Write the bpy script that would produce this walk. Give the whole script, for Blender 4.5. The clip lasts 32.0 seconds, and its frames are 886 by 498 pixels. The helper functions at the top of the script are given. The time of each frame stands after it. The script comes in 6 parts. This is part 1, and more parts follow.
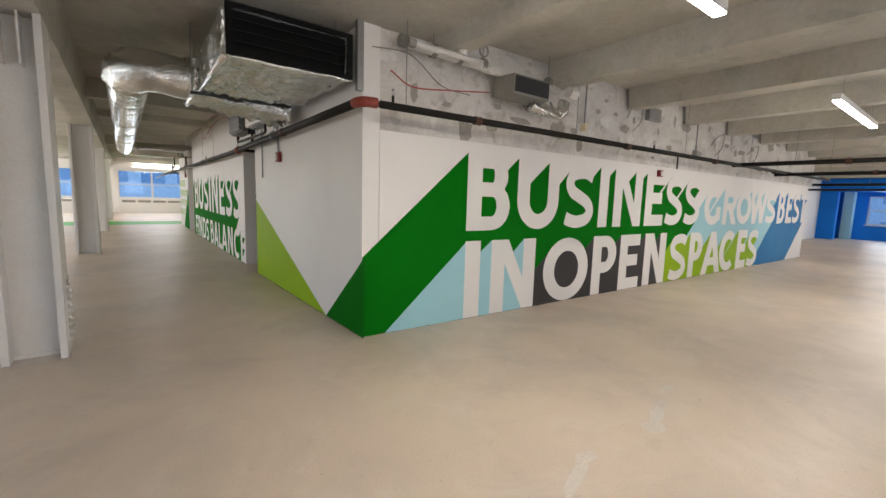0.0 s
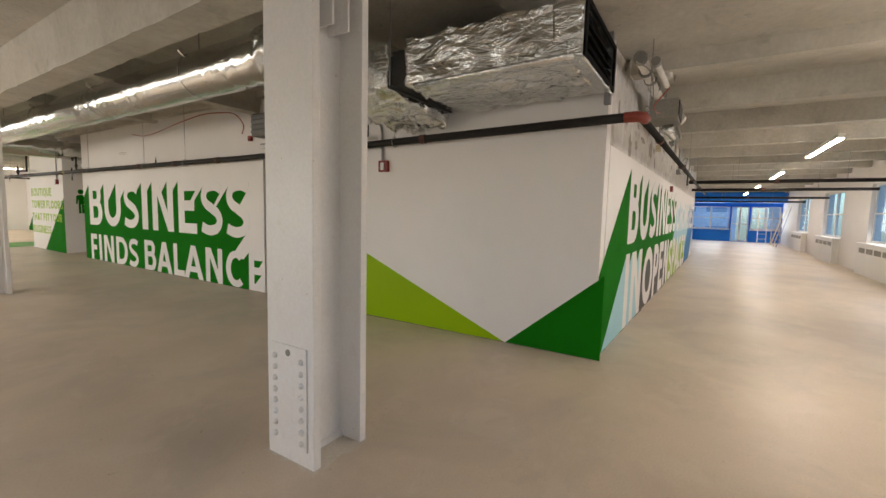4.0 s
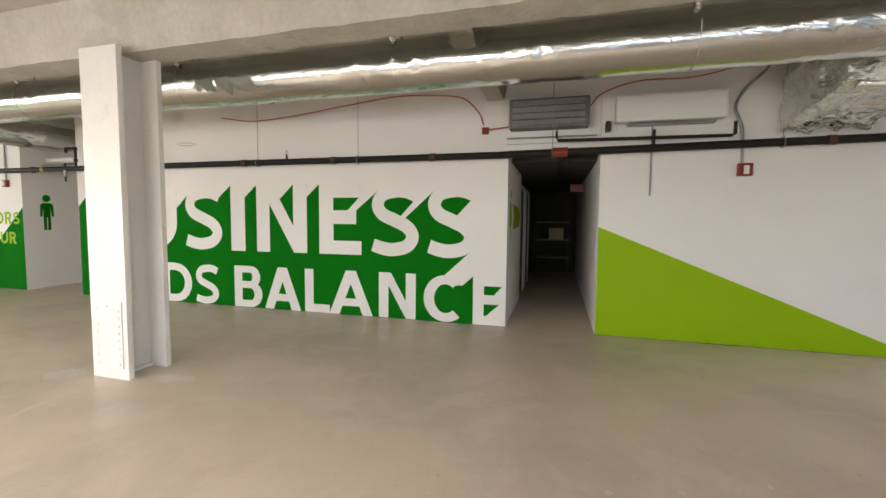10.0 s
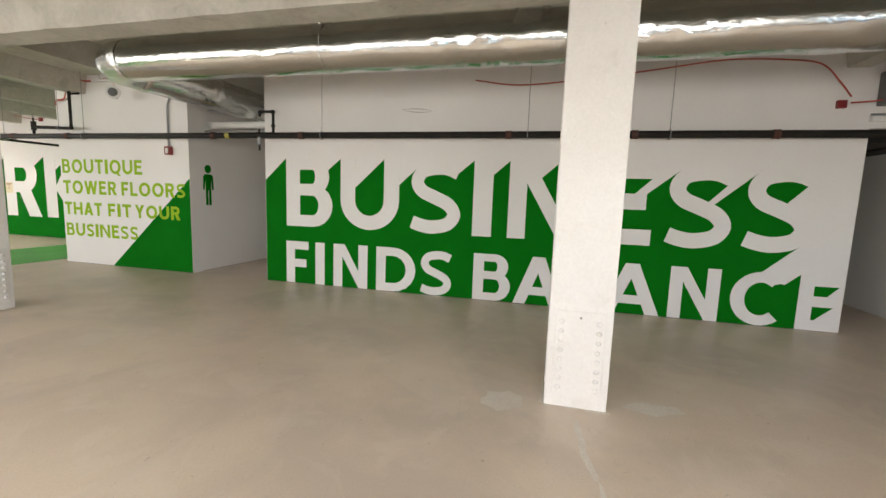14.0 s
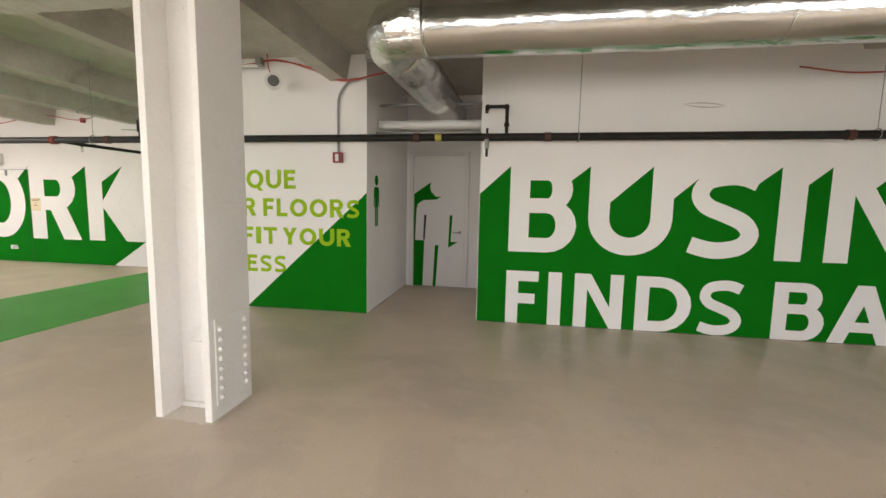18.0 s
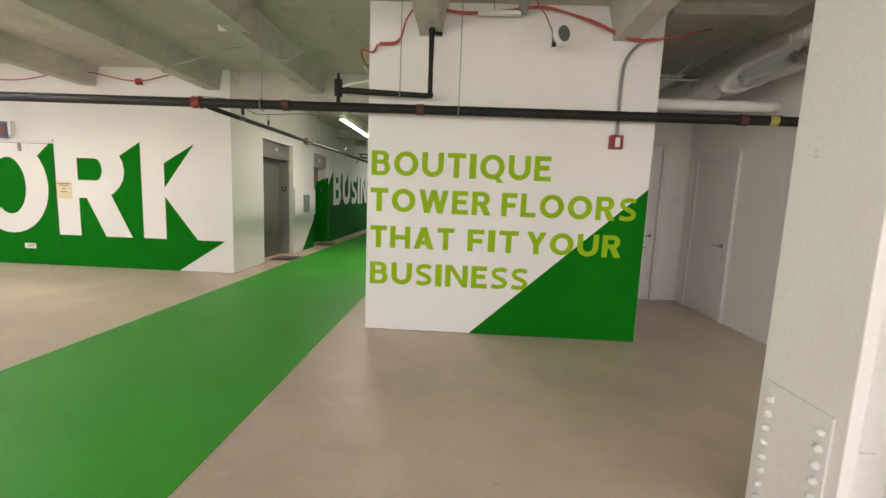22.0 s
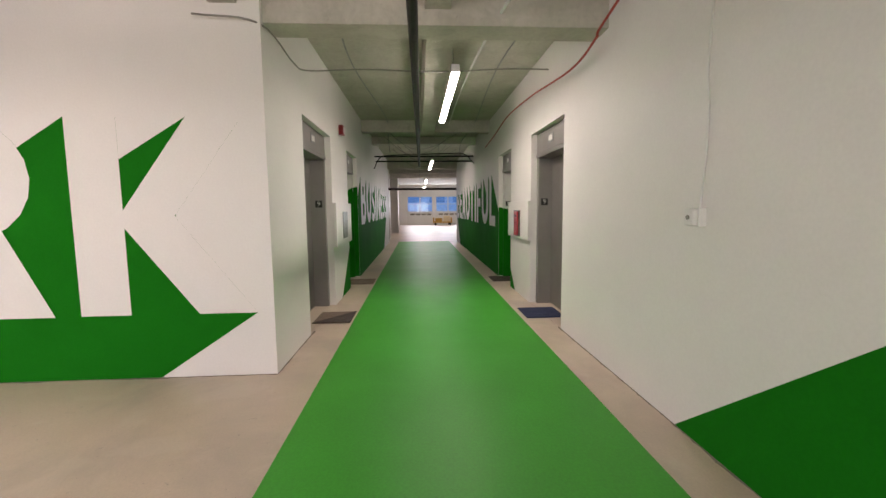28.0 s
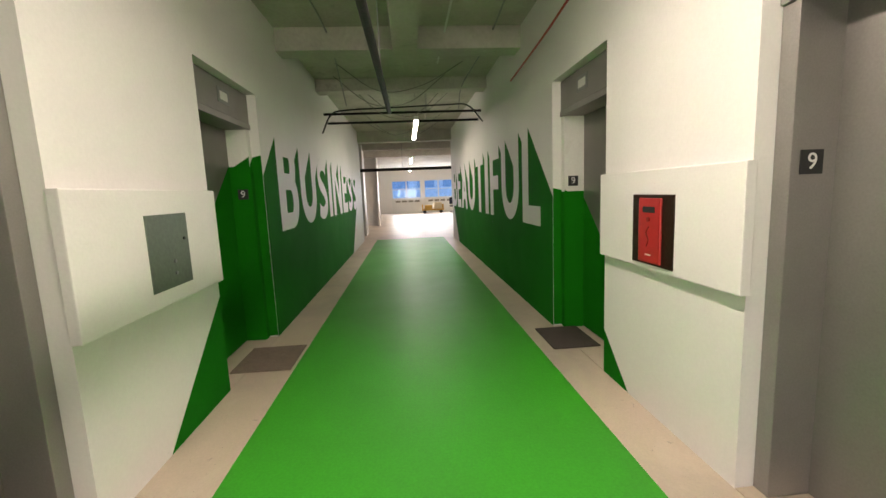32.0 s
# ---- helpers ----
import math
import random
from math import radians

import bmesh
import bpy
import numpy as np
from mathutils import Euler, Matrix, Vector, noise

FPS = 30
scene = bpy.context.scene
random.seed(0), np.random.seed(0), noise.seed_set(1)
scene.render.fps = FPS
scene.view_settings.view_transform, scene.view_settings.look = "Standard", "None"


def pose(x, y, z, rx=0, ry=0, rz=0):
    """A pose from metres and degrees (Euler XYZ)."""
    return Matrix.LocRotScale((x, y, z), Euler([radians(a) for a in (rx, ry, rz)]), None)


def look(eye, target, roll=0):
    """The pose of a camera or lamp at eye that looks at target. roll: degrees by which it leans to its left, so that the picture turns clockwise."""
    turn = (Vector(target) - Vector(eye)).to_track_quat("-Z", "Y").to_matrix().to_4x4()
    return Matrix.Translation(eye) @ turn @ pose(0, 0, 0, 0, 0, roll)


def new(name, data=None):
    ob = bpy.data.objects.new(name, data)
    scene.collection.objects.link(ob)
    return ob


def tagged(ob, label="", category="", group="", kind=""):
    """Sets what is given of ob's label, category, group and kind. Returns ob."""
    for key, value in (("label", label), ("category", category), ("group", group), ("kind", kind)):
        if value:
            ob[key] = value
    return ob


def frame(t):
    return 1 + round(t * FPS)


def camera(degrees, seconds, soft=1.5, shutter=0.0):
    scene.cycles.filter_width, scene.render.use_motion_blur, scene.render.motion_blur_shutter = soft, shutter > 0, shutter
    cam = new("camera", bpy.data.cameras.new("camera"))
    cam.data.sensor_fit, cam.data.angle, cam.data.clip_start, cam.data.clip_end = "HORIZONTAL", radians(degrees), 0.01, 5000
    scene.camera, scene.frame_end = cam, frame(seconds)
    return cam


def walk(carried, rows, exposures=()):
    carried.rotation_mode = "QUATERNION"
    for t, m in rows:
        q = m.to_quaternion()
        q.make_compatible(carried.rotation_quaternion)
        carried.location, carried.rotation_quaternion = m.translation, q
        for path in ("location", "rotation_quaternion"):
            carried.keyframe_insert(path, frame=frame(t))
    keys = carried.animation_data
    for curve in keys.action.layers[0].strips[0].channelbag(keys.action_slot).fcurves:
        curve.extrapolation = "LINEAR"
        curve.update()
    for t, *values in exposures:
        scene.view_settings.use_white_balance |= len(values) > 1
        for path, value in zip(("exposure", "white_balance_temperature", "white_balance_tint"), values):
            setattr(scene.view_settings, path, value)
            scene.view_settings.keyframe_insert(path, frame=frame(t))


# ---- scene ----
cam = camera(93.5, 32.0)
PATH = [
    (0, (0.021, -0.134, 1.559), (1.229, 1.441, 1.315), 1.7),
    (0.5, (-0.437, 0.141, 1.57), (0.84, 1.661, 1.331), 1.8),
    (1, (-0.795, 0.488, 1.584), (0.555, 1.954, 1.411), 0.6),
    (1.5, (-1.146, 0.881, 1.593), (0.276, 2.281, 1.451), 1.2),
    (2, (-1.443, 1.282, 1.592), (0.054, 2.598, 1.426), 0.8),
    (2.5, (-1.718, 1.699, 1.602), (-0.179, 2.971, 1.476), 2.6),
    (4.5, (-2.644, 3.484, 1.514), (-0.932, 4.498, 1.31), 1.2),
    (5, (-2.822, 3.952, 1.539), (-1.099, 4.945, 1.327), 1.9),
    (5.5, (-2.973, 4.436, 1.536), (-1.233, 5.389, 1.283), 1.7),
    (6, (-3.087, 4.942, 1.547), (-1.329, 5.869, 1.323), 1.2),
    (6.5, (-3.212, 5.43, 1.548), (-1.428, 6.31, 1.338), 0.4),
    (7, (-3.305, 5.926, 1.545), (-1.497, 6.758, 1.342), -0.2),
    (7.5, (-3.36, 6.412, 1.476), (-1.537, 7.22, 1.325), 0.6),
    (8, (-3.431, 6.888, 1.494), (-1.58, 7.625, 1.316), 1.0),
    (8.5, (-3.516, 7.384, 1.485), (-1.67, 8.137, 1.328), 1.3),
    (9, (-3.608, 7.894, 1.495), (-1.713, 8.515, 1.332), -0.1),
    (9.5, (-3.631, 8.372, 1.495), (-1.717, 8.936, 1.358), 0.6),
    (10, (-3.72, 8.898, 1.487), (-1.797, 9.428, 1.35), 0.6),
    (10.5, (-3.758, 9.415, 1.482), (-1.818, 9.878, 1.337), 1.3),
    (11, (-3.757, 9.893, 1.501), (-1.843, 10.451, 1.338), 1.7),
    (11.5, (-3.776, 10.417, 1.497), (-1.845, 10.902, 1.302), 2.0),
    (12, (-3.794, 10.977, 1.511), (-1.868, 11.489, 1.339), 1.7),
    (12.5, (-3.884, 11.538, 1.508), (-1.983, 12.126, 1.306), 0.9),
    (13, (-3.908, 12.069, 1.505), (-2.012, 12.674, 1.305), 1.2),
    (13.5, (-3.938, 12.591, 1.49), (-2.022, 13.121, 1.276), 2.3),
    (14, (-3.928, 13.108, 1.481), (-2.002, 13.59, 1.238), 2.0),
    (14.5, (-3.868, 13.645, 1.499), (-1.93, 14.094, 1.294), 2.0),
    (16.5, (-3.592, 15.699, 1.499), (-1.634, 16.031, 1.26), 0.4),
    (17, (-3.539, 16.218, 1.494), (-1.584, 16.576, 1.269), 0.4),
    (17.5, (-3.466, 16.721, 1.5), (-1.503, 17.009, 1.248), 0.9),
    (18, (-3.349, 17.239, 1.534), (-1.387, 17.559, 1.32), 1.1),
    (18.5, (-3.276, 17.741, 1.536), (-1.302, 17.973, 1.313), 0.3),
    (19, (-3.152, 18.26, 1.545), (-1.177, 18.462, 1.306), -0.6),
    (19.5, (-3.057, 18.782, 1.53), (-1.08, 18.985, 1.301), 0.6),
    (20, (-2.925, 19.273, 1.512), (-0.949, 19.485, 1.287), 0.8),
    (20.5, (-2.799, 19.775, 1.541), (-0.817, 19.961, 1.348), 1.7),
    (21, (-2.73, 20.241, 1.515), (-0.749, 20.356, 1.268), 1.8),
    (21.5, (-2.561, 20.712, 1.521), (-0.581, 20.867, 1.285), 1.7),
    (22, (-2.428, 21.146, 1.505), (-0.445, 21.221, 1.255), 2.3),
    (22.5, (-2.24, 21.579, 1.465), (-0.256, 21.58, 1.207), 2.1),
    (23, (-2.034, 22.018, 1.45), (-0.049, 21.966, 1.214), 3.1),
    (23.5, (-1.84, 22.427, 1.483), (0.142, 22.312, 1.236), 2.1),
    (24, (-1.617, 22.838, 1.511), (0.375, 22.731, 1.374), 2.9),
    (24.5, (-1.446, 23.225, 1.502), (0.546, 23.113, 1.374), 1.7),
    (25, (-1.244, 23.522, 1.483), (0.75, 23.433, 1.353), 1.7),
    (25.5, (-1.089, 23.756, 1.514), (0.904, 23.699, 1.359), 2.8),
    (27.5, (0.53, 23.862, 1.473), (2.516, 23.706, 1.295), -1.3),
    (28, (1.042, 23.842, 1.455), (3.029, 23.726, 1.259), -0.6),
    (28.5, (1.595, 23.852, 1.469), (3.577, 23.689, 1.258), -1.7),
    (29, (2.146, 23.828, 1.481), (4.127, 23.749, 1.214), 0.0),
    (29.5, (2.714, 23.848, 1.465), (4.692, 23.731, 1.188), -0.3),
    (30, (3.241, 23.804, 1.459), (5.217, 23.659, 1.183), -0.5),
    (30.5, (3.82, 23.777, 1.461), (5.8, 23.664, 1.2), -0.8),
    (31, (4.39, 23.691, 1.464), (6.372, 23.511, 1.258), -1.8),
    (31.5, (4.961, 23.667, 1.468), (6.944, 23.568, 1.219), -0.9),
    (32, (5.512, 23.654, 1.467), (7.487, 23.495, 1.199), -2.4),
]
walk(cam, [(t, look(eye, target, roll)) for t, eye, target, roll in PATH],
     [(0.0, -0.2, 6500, 11), (2.5, -0.23, 7000, 13), (5.0, -0.12, 7350, 13), (6.5, 0.12, 7450, 13), (9.0, 0.34, 6650, 11), (11.0, 0.16, 6650, 11), (13.0, -0.03, 6500, 10), (19.0, -0.06, 6650, 12), (21.0, -0.26, 6700, 12), (23.0, -0.05, 6600, 15),
      (25.0, -0.15, 6650, 17), (28.0, -0.24, 6650, 22), (29.0, -0.28, 6700, 28), (30.0, -0.15, 6750, 29), (31.0, 0.1, 6800, 17), (32.0, 0.3, 7000, 16)])

# ---- light ----
world = bpy.data.worlds.new("world")
scene.world = world
world.use_nodes = True
wn = world.node_tree
sky = wn.nodes.new("ShaderNodeTexSky")
sky.sky_type, sky.sun_disc = "NISHITA", False
sky.sun_elevation, sky.sun_rotation = radians(72), radians(180)
wn.links.new(sky.outputs[0], wn.nodes["Background"].inputs[0])
wn.nodes["Background"].inputs[1].default_value = 0.3
scene.view_settings.exposure = 0.0

sun = new("sun", bpy.data.lights.new("sun", "SUN"))
sun.data.energy, sun.data.angle, sun.data.color = 0.7, radians(12), (1, 0.95, 0.88)
sun.matrix_world = pose(0, 0, 30, 18, 0, 0)


def window_light(name, at, towards, w, h, watts, colour):
    """Daylight that enters by a window opening."""
    ob = new(name, bpy.data.lights.new(name, "AREA"))
    ob.data.shape, ob.data.size, ob.data.size_y, ob.data.energy, ob.data.color = "RECTANGLE", w, h, watts, colour
    ob.matrix_world = look(at, towards)
    return ob


WEST_X, SOUTH_Y, NORTH_Y, EAST_X, SLAB = -5.6, -1.0, 34.0, 38.0, 3.46
for wy, watts in ((1.5, 14), (6.6, 62), (11.7, 195), (16.8, 172), (21.9, 148), (27.0, 185), (31.5, 100)):
    window_light("daylight_west", (WEST_X + 0.05, wy, 1.75), (-4.25, wy, 0.0 if wy < 20 else 1.9 if wy < 25 else 2.5), 4.4, 1.7, watts, (1.0, 0.94, 0.86))
for wx in (-4, 1.7, 7.4, 13.1, 18.8, 24.5):
    window_light("daylight_south", (wx, SOUTH_Y + 0.05, 1.75), (wx, 3, 1.0), 2.8, 1.7, 32, (0.97, 0.97, 0.98))
for wx in (-4, 1.6):
    window_light("daylight_north", (wx, NORTH_Y - 0.05, 1.75), (wx, 0, 1.2), 3.0, 1.7, 60, (0.9, 0.95, 1.0))
for wy in (18.6, 21.2, 23.7, 28.7):
    window_light("daylight_east", (EAST_X - 0.05, wy, 1.75), (0, wy, 1.2), 2.1, 1.3, 130, (0.85, 0.93, 1.0))
for wy in (-0.1, 2.8):
    window_light("daylight_blue_end", (30.95, wy, 1.6), (20, wy, 1.0), 1.5, 1.3, 45, (0.8, 0.91, 1.0))


# ---- materials ----
def mat(name, colour, second=None, rough=0.6, metal=0.0, scale=1.2, fine=40.0, bump=0.05, spread=0.5, grain=0.12, spec=0.5, specks=0.0):
    """A surface whose colour drifts between two tints at a large scale, with fine grain and relief."""
    m = bpy.data.materials.new(name)
    m.use_nodes = True
    n, l = m.node_tree.nodes, m.node_tree.links
    b = n["Principled BSDF"]
    second = second or tuple(c * 0.86 for c in colour)
    tc = n.new("ShaderNodeTexCoord")
    geo = n.new("ShaderNodeNewGeometry")
    big, small = n.new("ShaderNodeTexNoise"), n.new("ShaderNodeTexNoise")
    big.inputs["Scale"].default_value, big.inputs["Detail"].default_value, big.inputs["Roughness"].default_value = scale, 6, 0.6
    small.inputs["Scale"].default_value, small.inputs["Detail"].default_value = fine, 4
    l.new(geo.outputs["Position"], big.inputs["Vector"])
    l.new(geo.outputs["Position"], small.inputs["Vector"])
    ramp = n.new("ShaderNodeMapRange")
    ramp.inputs[1].default_value, ramp.inputs[2].default_value = 0.5 - spread / 2, 0.5 + spread / 2
    l.new(big.outputs["Fac"], ramp.inputs[0])
    mix = n.new("ShaderNodeMix")
    mix.data_type = "RGBA"
    mix.inputs[6].default_value, mix.inputs[7].default_value = (*colour, 1), (*second, 1)
    l.new(ramp.outputs[0], mix.inputs[0])
    val = n.new("ShaderNodeMapRange")
    val.inputs[1].default_value, val.inputs[2].default_value = 0.3, 0.7
    val.inputs[3].default_value, val.inputs[4].default_value = 1 - grain, 1 + grain
    l.new(small.outputs["Fac"], val.inputs[0])
    hsv = n.new("ShaderNodeHueSaturation")
    l.new(mix.outputs[2], hsv.inputs["Color"])
    l.new(val.outputs[0], hsv.inputs["Value"])
    out = hsv.outputs[0]
    if specks:
        sp = n.new("ShaderNodeTexNoise")
        sp.inputs["Scale"].default_value, sp.inputs["Detail"].default_value = 3.1, 8
        l.new(geo.outputs["Position"], sp.inputs["Vector"])
        r2 = n.new("ShaderNodeMapRange")
        r2.inputs[1].default_value, r2.inputs[2].default_value = 0.66, 0.72
        r2.inputs[4].default_value = specks
        l.new(sp.outputs["Fac"], r2.inputs[0])
        m2 = n.new("ShaderNodeMix")
        m2.data_type = "RGBA"
        m2.inputs[7].default_value = (*[c * 0.45 for c in colour], 1)
        l.new(r2.outputs[0], m2.inputs[0])
        l.new(out, m2.inputs[6])
        out = m2.outputs[2]
    l.new(out, b.inputs["Base Color"])
    rr = n.new("ShaderNodeMapRange")
    rr.inputs[3].default_value, rr.inputs[4].default_value = max(0.02, rough - 0.1), min(1, rough + 0.1)
    l.new(big.outputs["Fac"], rr.inputs[0])
    l.new(rr.outputs[0], b.inputs["Roughness"])
    b.inputs["Metallic"].default_value = metal
    b.inputs["Specular IOR Level"].default_value = spec
    if bump:
        bp = n.new("ShaderNodeBump")
        bp.inputs["Strength"].default_value, bp.inputs["Distance"].default_value = min(1, bump * 4), 0.01
        add = n.new("ShaderNodeMath")
        l.new(small.outputs["Fac"], add.inputs[0])
        l.new(big.outputs["Fac"], add.inputs[1])
        l.new(add.outputs[0], bp.inputs["Height"])
        l.new(bp.outputs[0], b.inputs["Normal"])
    return m


def glow(name, colour, strength):
    m = bpy.data.materials.new(name)
    m.use_nodes = True
    b = m.node_tree.nodes["Principled BSDF"]
    b.inputs["Base Color"].default_value = (0.9, 0.9, 0.9, 1)
    b.inputs["Emission Color"].default_value, b.inputs["Emission Strength"].default_value = (*colour, 1), strength
    return m


WHITE = mat("white_wall_paint", (0.80, 0.775, 0.75), (0.75, 0.725, 0.70), 0.55, scale=0.9, fine=60, bump=0.02, grain=0.02)
STEEL_WHITE = mat("white_steel_paint", (0.78, 0.76, 0.73), (0.73, 0.70, 0.665), 0.45, scale=2.5, fine=45, bump=0.05, grain=0.03)
CEIL = mat("white_washed_concrete", (0.54, 0.515, 0.455), (0.40, 0.375, 0.32), 0.8, scale=1.6, fine=22, bump=0.14, grain=0.06, specks=0.35)


def stained(m, layers):
    """Lays stains over a material's colour: (scale, detail, warp, from, to, depth, tint)."""
    n, l = m.node_tree.nodes, m.node_tree.links
    b = n["Principled BSDF"]
    out = b.inputs["Base Color"].links[0].from_socket
    geo = n.new("ShaderNodeNewGeometry")
    for scale, detail, warp, lo, hi, deep, tint in layers:
        t, r, x = n.new("ShaderNodeTexNoise"), n.new("ShaderNodeMapRange"), n.new("ShaderNodeMix")
        t.inputs["Scale"].default_value, t.inputs["Detail"].default_value, t.inputs["Distortion"].default_value, t.inputs["Roughness"].default_value = scale, detail, warp, 0.62
        r.inputs[1].default_value, r.inputs[2].default_value, r.inputs[4].default_value = lo, hi, deep
        x.data_type = "RGBA"
        x.inputs[7].default_value = (*tint, 1)
        l.new(geo.outputs["Position"], t.inputs["Vector"])
        l.new(t.outputs["Fac"], r.inputs[0])
        l.new(r.outputs[0], x.inputs[0])
        l.new(out, x.inputs[6])
        out = x.outputs[2]
    l.new(out, b.inputs["Base Color"])
    return m


stained(CEIL, ((1.3, 9, 1.6, 0.60, 0.70, 0.45, (0.27, 0.25, 0.21)), (9.0, 5, 0.5, 0.68, 0.73, 0.5, (0.20, 0.18, 0.15)), (2.1, 8, 0.4, 0.55, 0.62, 0.25, (0.66, 0.63, 0.58))))
stained(STEEL_WHITE, ((4.0, 8, 0.6, 0.60, 0.72, 0.3, (0.55, 0.50, 0.44)), (16.0, 4, 0.3, 0.70, 0.74, 0.4, (0.35, 0.30, 0.25))))
stained(WHITE, ((1.1, 6, 0.4, 0.58, 0.74, 0.16, (0.66, 0.63, 0.59)), (24.0, 3, 0.2, 0.76, 0.79, 0.35, (0.45, 0.42, 0.38))))
RAW = mat("patched_plaster", (0.74, 0.72, 0.69), (0.52, 0.49, 0.46), 0.8, scale=2.6, fine=30, bump=0.15, grain=0.06, specks=0.5)
stained(RAW, ((3.2, 10, 1.0, 0.55, 0.66, 0.6, (0.34, 0.31, 0.27)), (11.0, 8, 0.8, 0.58, 0.66, 0.5, (0.82, 0.80, 0.77)), (26.0, 4, 0.2, 0.68, 0.72, 0.6, (0.16, 0.14, 0.12))))
FLOOR = stained(mat("beige_floor_coating", (0.64, 0.53, 0.415), (0.53, 0.435, 0.34), 0.40, scale=0.6, fine=70, bump=0.014, grain=0.05, spread=0.55, specks=0.12),
                ((0.7, 8, 0.5, 0.46, 0.62, 0.5, (0.40, 0.345, 0.29)), (1.9, 9, 0.7, 0.53, 0.60, 0.25, (0.66, 0.575, 0.48)), (14.0, 6, 0.6, 0.66, 0.72, 0.45, (0.25, 0.215, 0.18)), (55.0, 2, 0.0, 0.72, 0.76, 0.6, (0.16, 0.14, 0.12))))
PATCH = mat("pale_floor_patch", (0.66, 0.61, 0.53), (0.56, 0.50, 0.43), 0.6, scale=5, fine=60, grain=0.08)
CARPET = mat("green_floor_coating", (0.033, 0.37, 0.021), (0.04, 0.32, 0.027), 0.46, scale=1.1, fine=60, bump=0.012, grain=0.07, spread=0.6, spec=0.3)
GREEN = mat("dark_green_paint", (0.002, 0.16, 0.006), (0.002, 0.14, 0.005), 0.75, scale=1.5, fine=60, bump=0.02, grain=0.04, spec=0.05)
LIME = mat("lime_green_paint", (0.28, 0.46, 0.002), (0.26, 0.43, 0.002), 0.5, scale=1.5, fine=60, bump=0.02, grain=0.03, spec=0.15)
SKYBLUE = mat("pale_blue_paint", (0.36, 0.62, 0.68), (0.33, 0.58, 0.65), 0.5, scale=1.5, fine=60, bump=0.02, grain=0.03, spec=0.15)
BLUE = mat("blue_paint", (0.010, 0.20, 0.74), (0.010, 0.18, 0.68), 0.5, scale=1.5, fine=60, bump=0.02, grain=0.03, spec=0.15)
MURAL_BLUE = mat("steel_blue_paint", (0.03, 0.19, 0.42), (0.03, 0.17, 0.38), 0.6, scale=1.5, fine=60, bump=0.02, grain=0.03, spec=0.15)
CHARCOAL = mat("charcoal_paint", (0.055, 0.05, 0.05), (0.045, 0.042, 0.042), 0.5, scale=1.5, fine=60, bump=0.02, grain=0.04, spec=0.15)
PIPE = mat("black_iron_pipe", (0.011, 0.0095, 0.009), (0.024, 0.021, 0.018), 0.55, 0.0, spec=0.2, scale=6, fine=60, bump=0.05, grain=0.2)
RUST = mat("dark_rust_coupling", (0.06, 0.024, 0.017), (0.10, 0.03, 0.02), 0.6, scale=12, fine=80, bump=0.1, grain=0.2)
COUPLING = mat("red_oxide_coupling", (0.26, 0.035, 0.02), (0.18, 0.03, 0.018), 0.6, scale=12, fine=80, bump=0.1, grain=0.15)
DULL = mat("grey_sheet_metal_and_dim_doors", (0.17, 0.17, 0.165), (0.12, 0.12, 0.115), 0.55, 0.3, scale=6, fine=60, bump=0.03, grain=0.15)
GALV = mat("galvanised_conduit", (0.33, 0.33, 0.33), (0.25, 0.25, 0.25), 0.45, 0.7, scale=8, fine=60, grain=0.1)
REDCABLE = mat("red_cable", (0.42, 0.05, 0.03), (0.35, 0.05, 0.03), 0.5, bump=0)
GREYCABLE = mat("grey_cable", (0.28, 0.27, 0.24), (0.2, 0.19, 0.17), 0.6, bump=0)
PHONE_RED = mat("bright_red_enamel", (0.42, 0.02, 0.02), (0.36, 0.02, 0.02), 0.35, bump=0.01, grain=0.05)
REDBOX = mat("red_alarm_plastic", (0.24, 0.012, 0.012), (0.19, 0.012, 0.012), 0.4, bump=0.01, grain=0.05)
PLASTIC = mat("white_plastic", (0.75, 0.74, 0.72), (0.7, 0.69, 0.66), 0.4, bump=0.01, grain=0.02)
BLACK = mat("black_plastic", (0.012, 0.012, 0.012), (0.02, 0.02, 0.02), 0.45, bump=0.01)
STEEL = mat("brushed_grey_steel", (0.33, 0.31, 0.295), (0.27, 0.255, 0.24), 0.46, 0.6, scale=1.4, fine=120, bump=0.01, grain=0.05)
STEEL_DARK = mat("brushed_door_steel", (0.27, 0.255, 0.24), (0.225, 0.21, 0.195), 0.46, 0.6, scale=1.4, fine=90, bump=0.01, grain=0.05)
MAT_BROWN = mat("brown_door_mat", (0.10, 0.075, 0.06), (0.07, 0.055, 0.05), 0.95, scale=9, fine=260, bump=0.3, grain=0.3)
MAT_TAN = mat("tan_door_mat", (0.26, 0.195, 0.145), (0.2, 0.15, 0.115), 0.95, scale=9, fine=260, bump=0.3, grain=0.25)
MAT_BLUE = mat("blue_door_mat", (0.035, 0.05, 0.12), (0.03, 0.04, 0.09), 0.95, scale=9, fine=260, bump=0.3, grain=0.3)
# Near-black: paints the hallway's gloom; also the dark connector and door gap.
DARK = mat("gloom_and_dark_parts", (0.05, 0.047, 0.045), (0.035, 0.033, 0.03), 0.8, grain=0.15)
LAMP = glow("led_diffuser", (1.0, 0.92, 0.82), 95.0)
# Same diffuser at lower strength, so the far corridor's upper walls stay darker.
LAMP_DIM = glow("weakened_led_diffuser", (1.0, 0.92, 0.82), 42.0)
YELLOW = mat("yellow_tag", (0.42, 0.37, 0.06), (0.36, 0.32, 0.06), 0.5, bump=0)
PAPER = mat("yellowed_notice_paper", (0.75, 0.66, 0.45), (0.7, 0.6, 0.4), 0.7, bump=0.01)


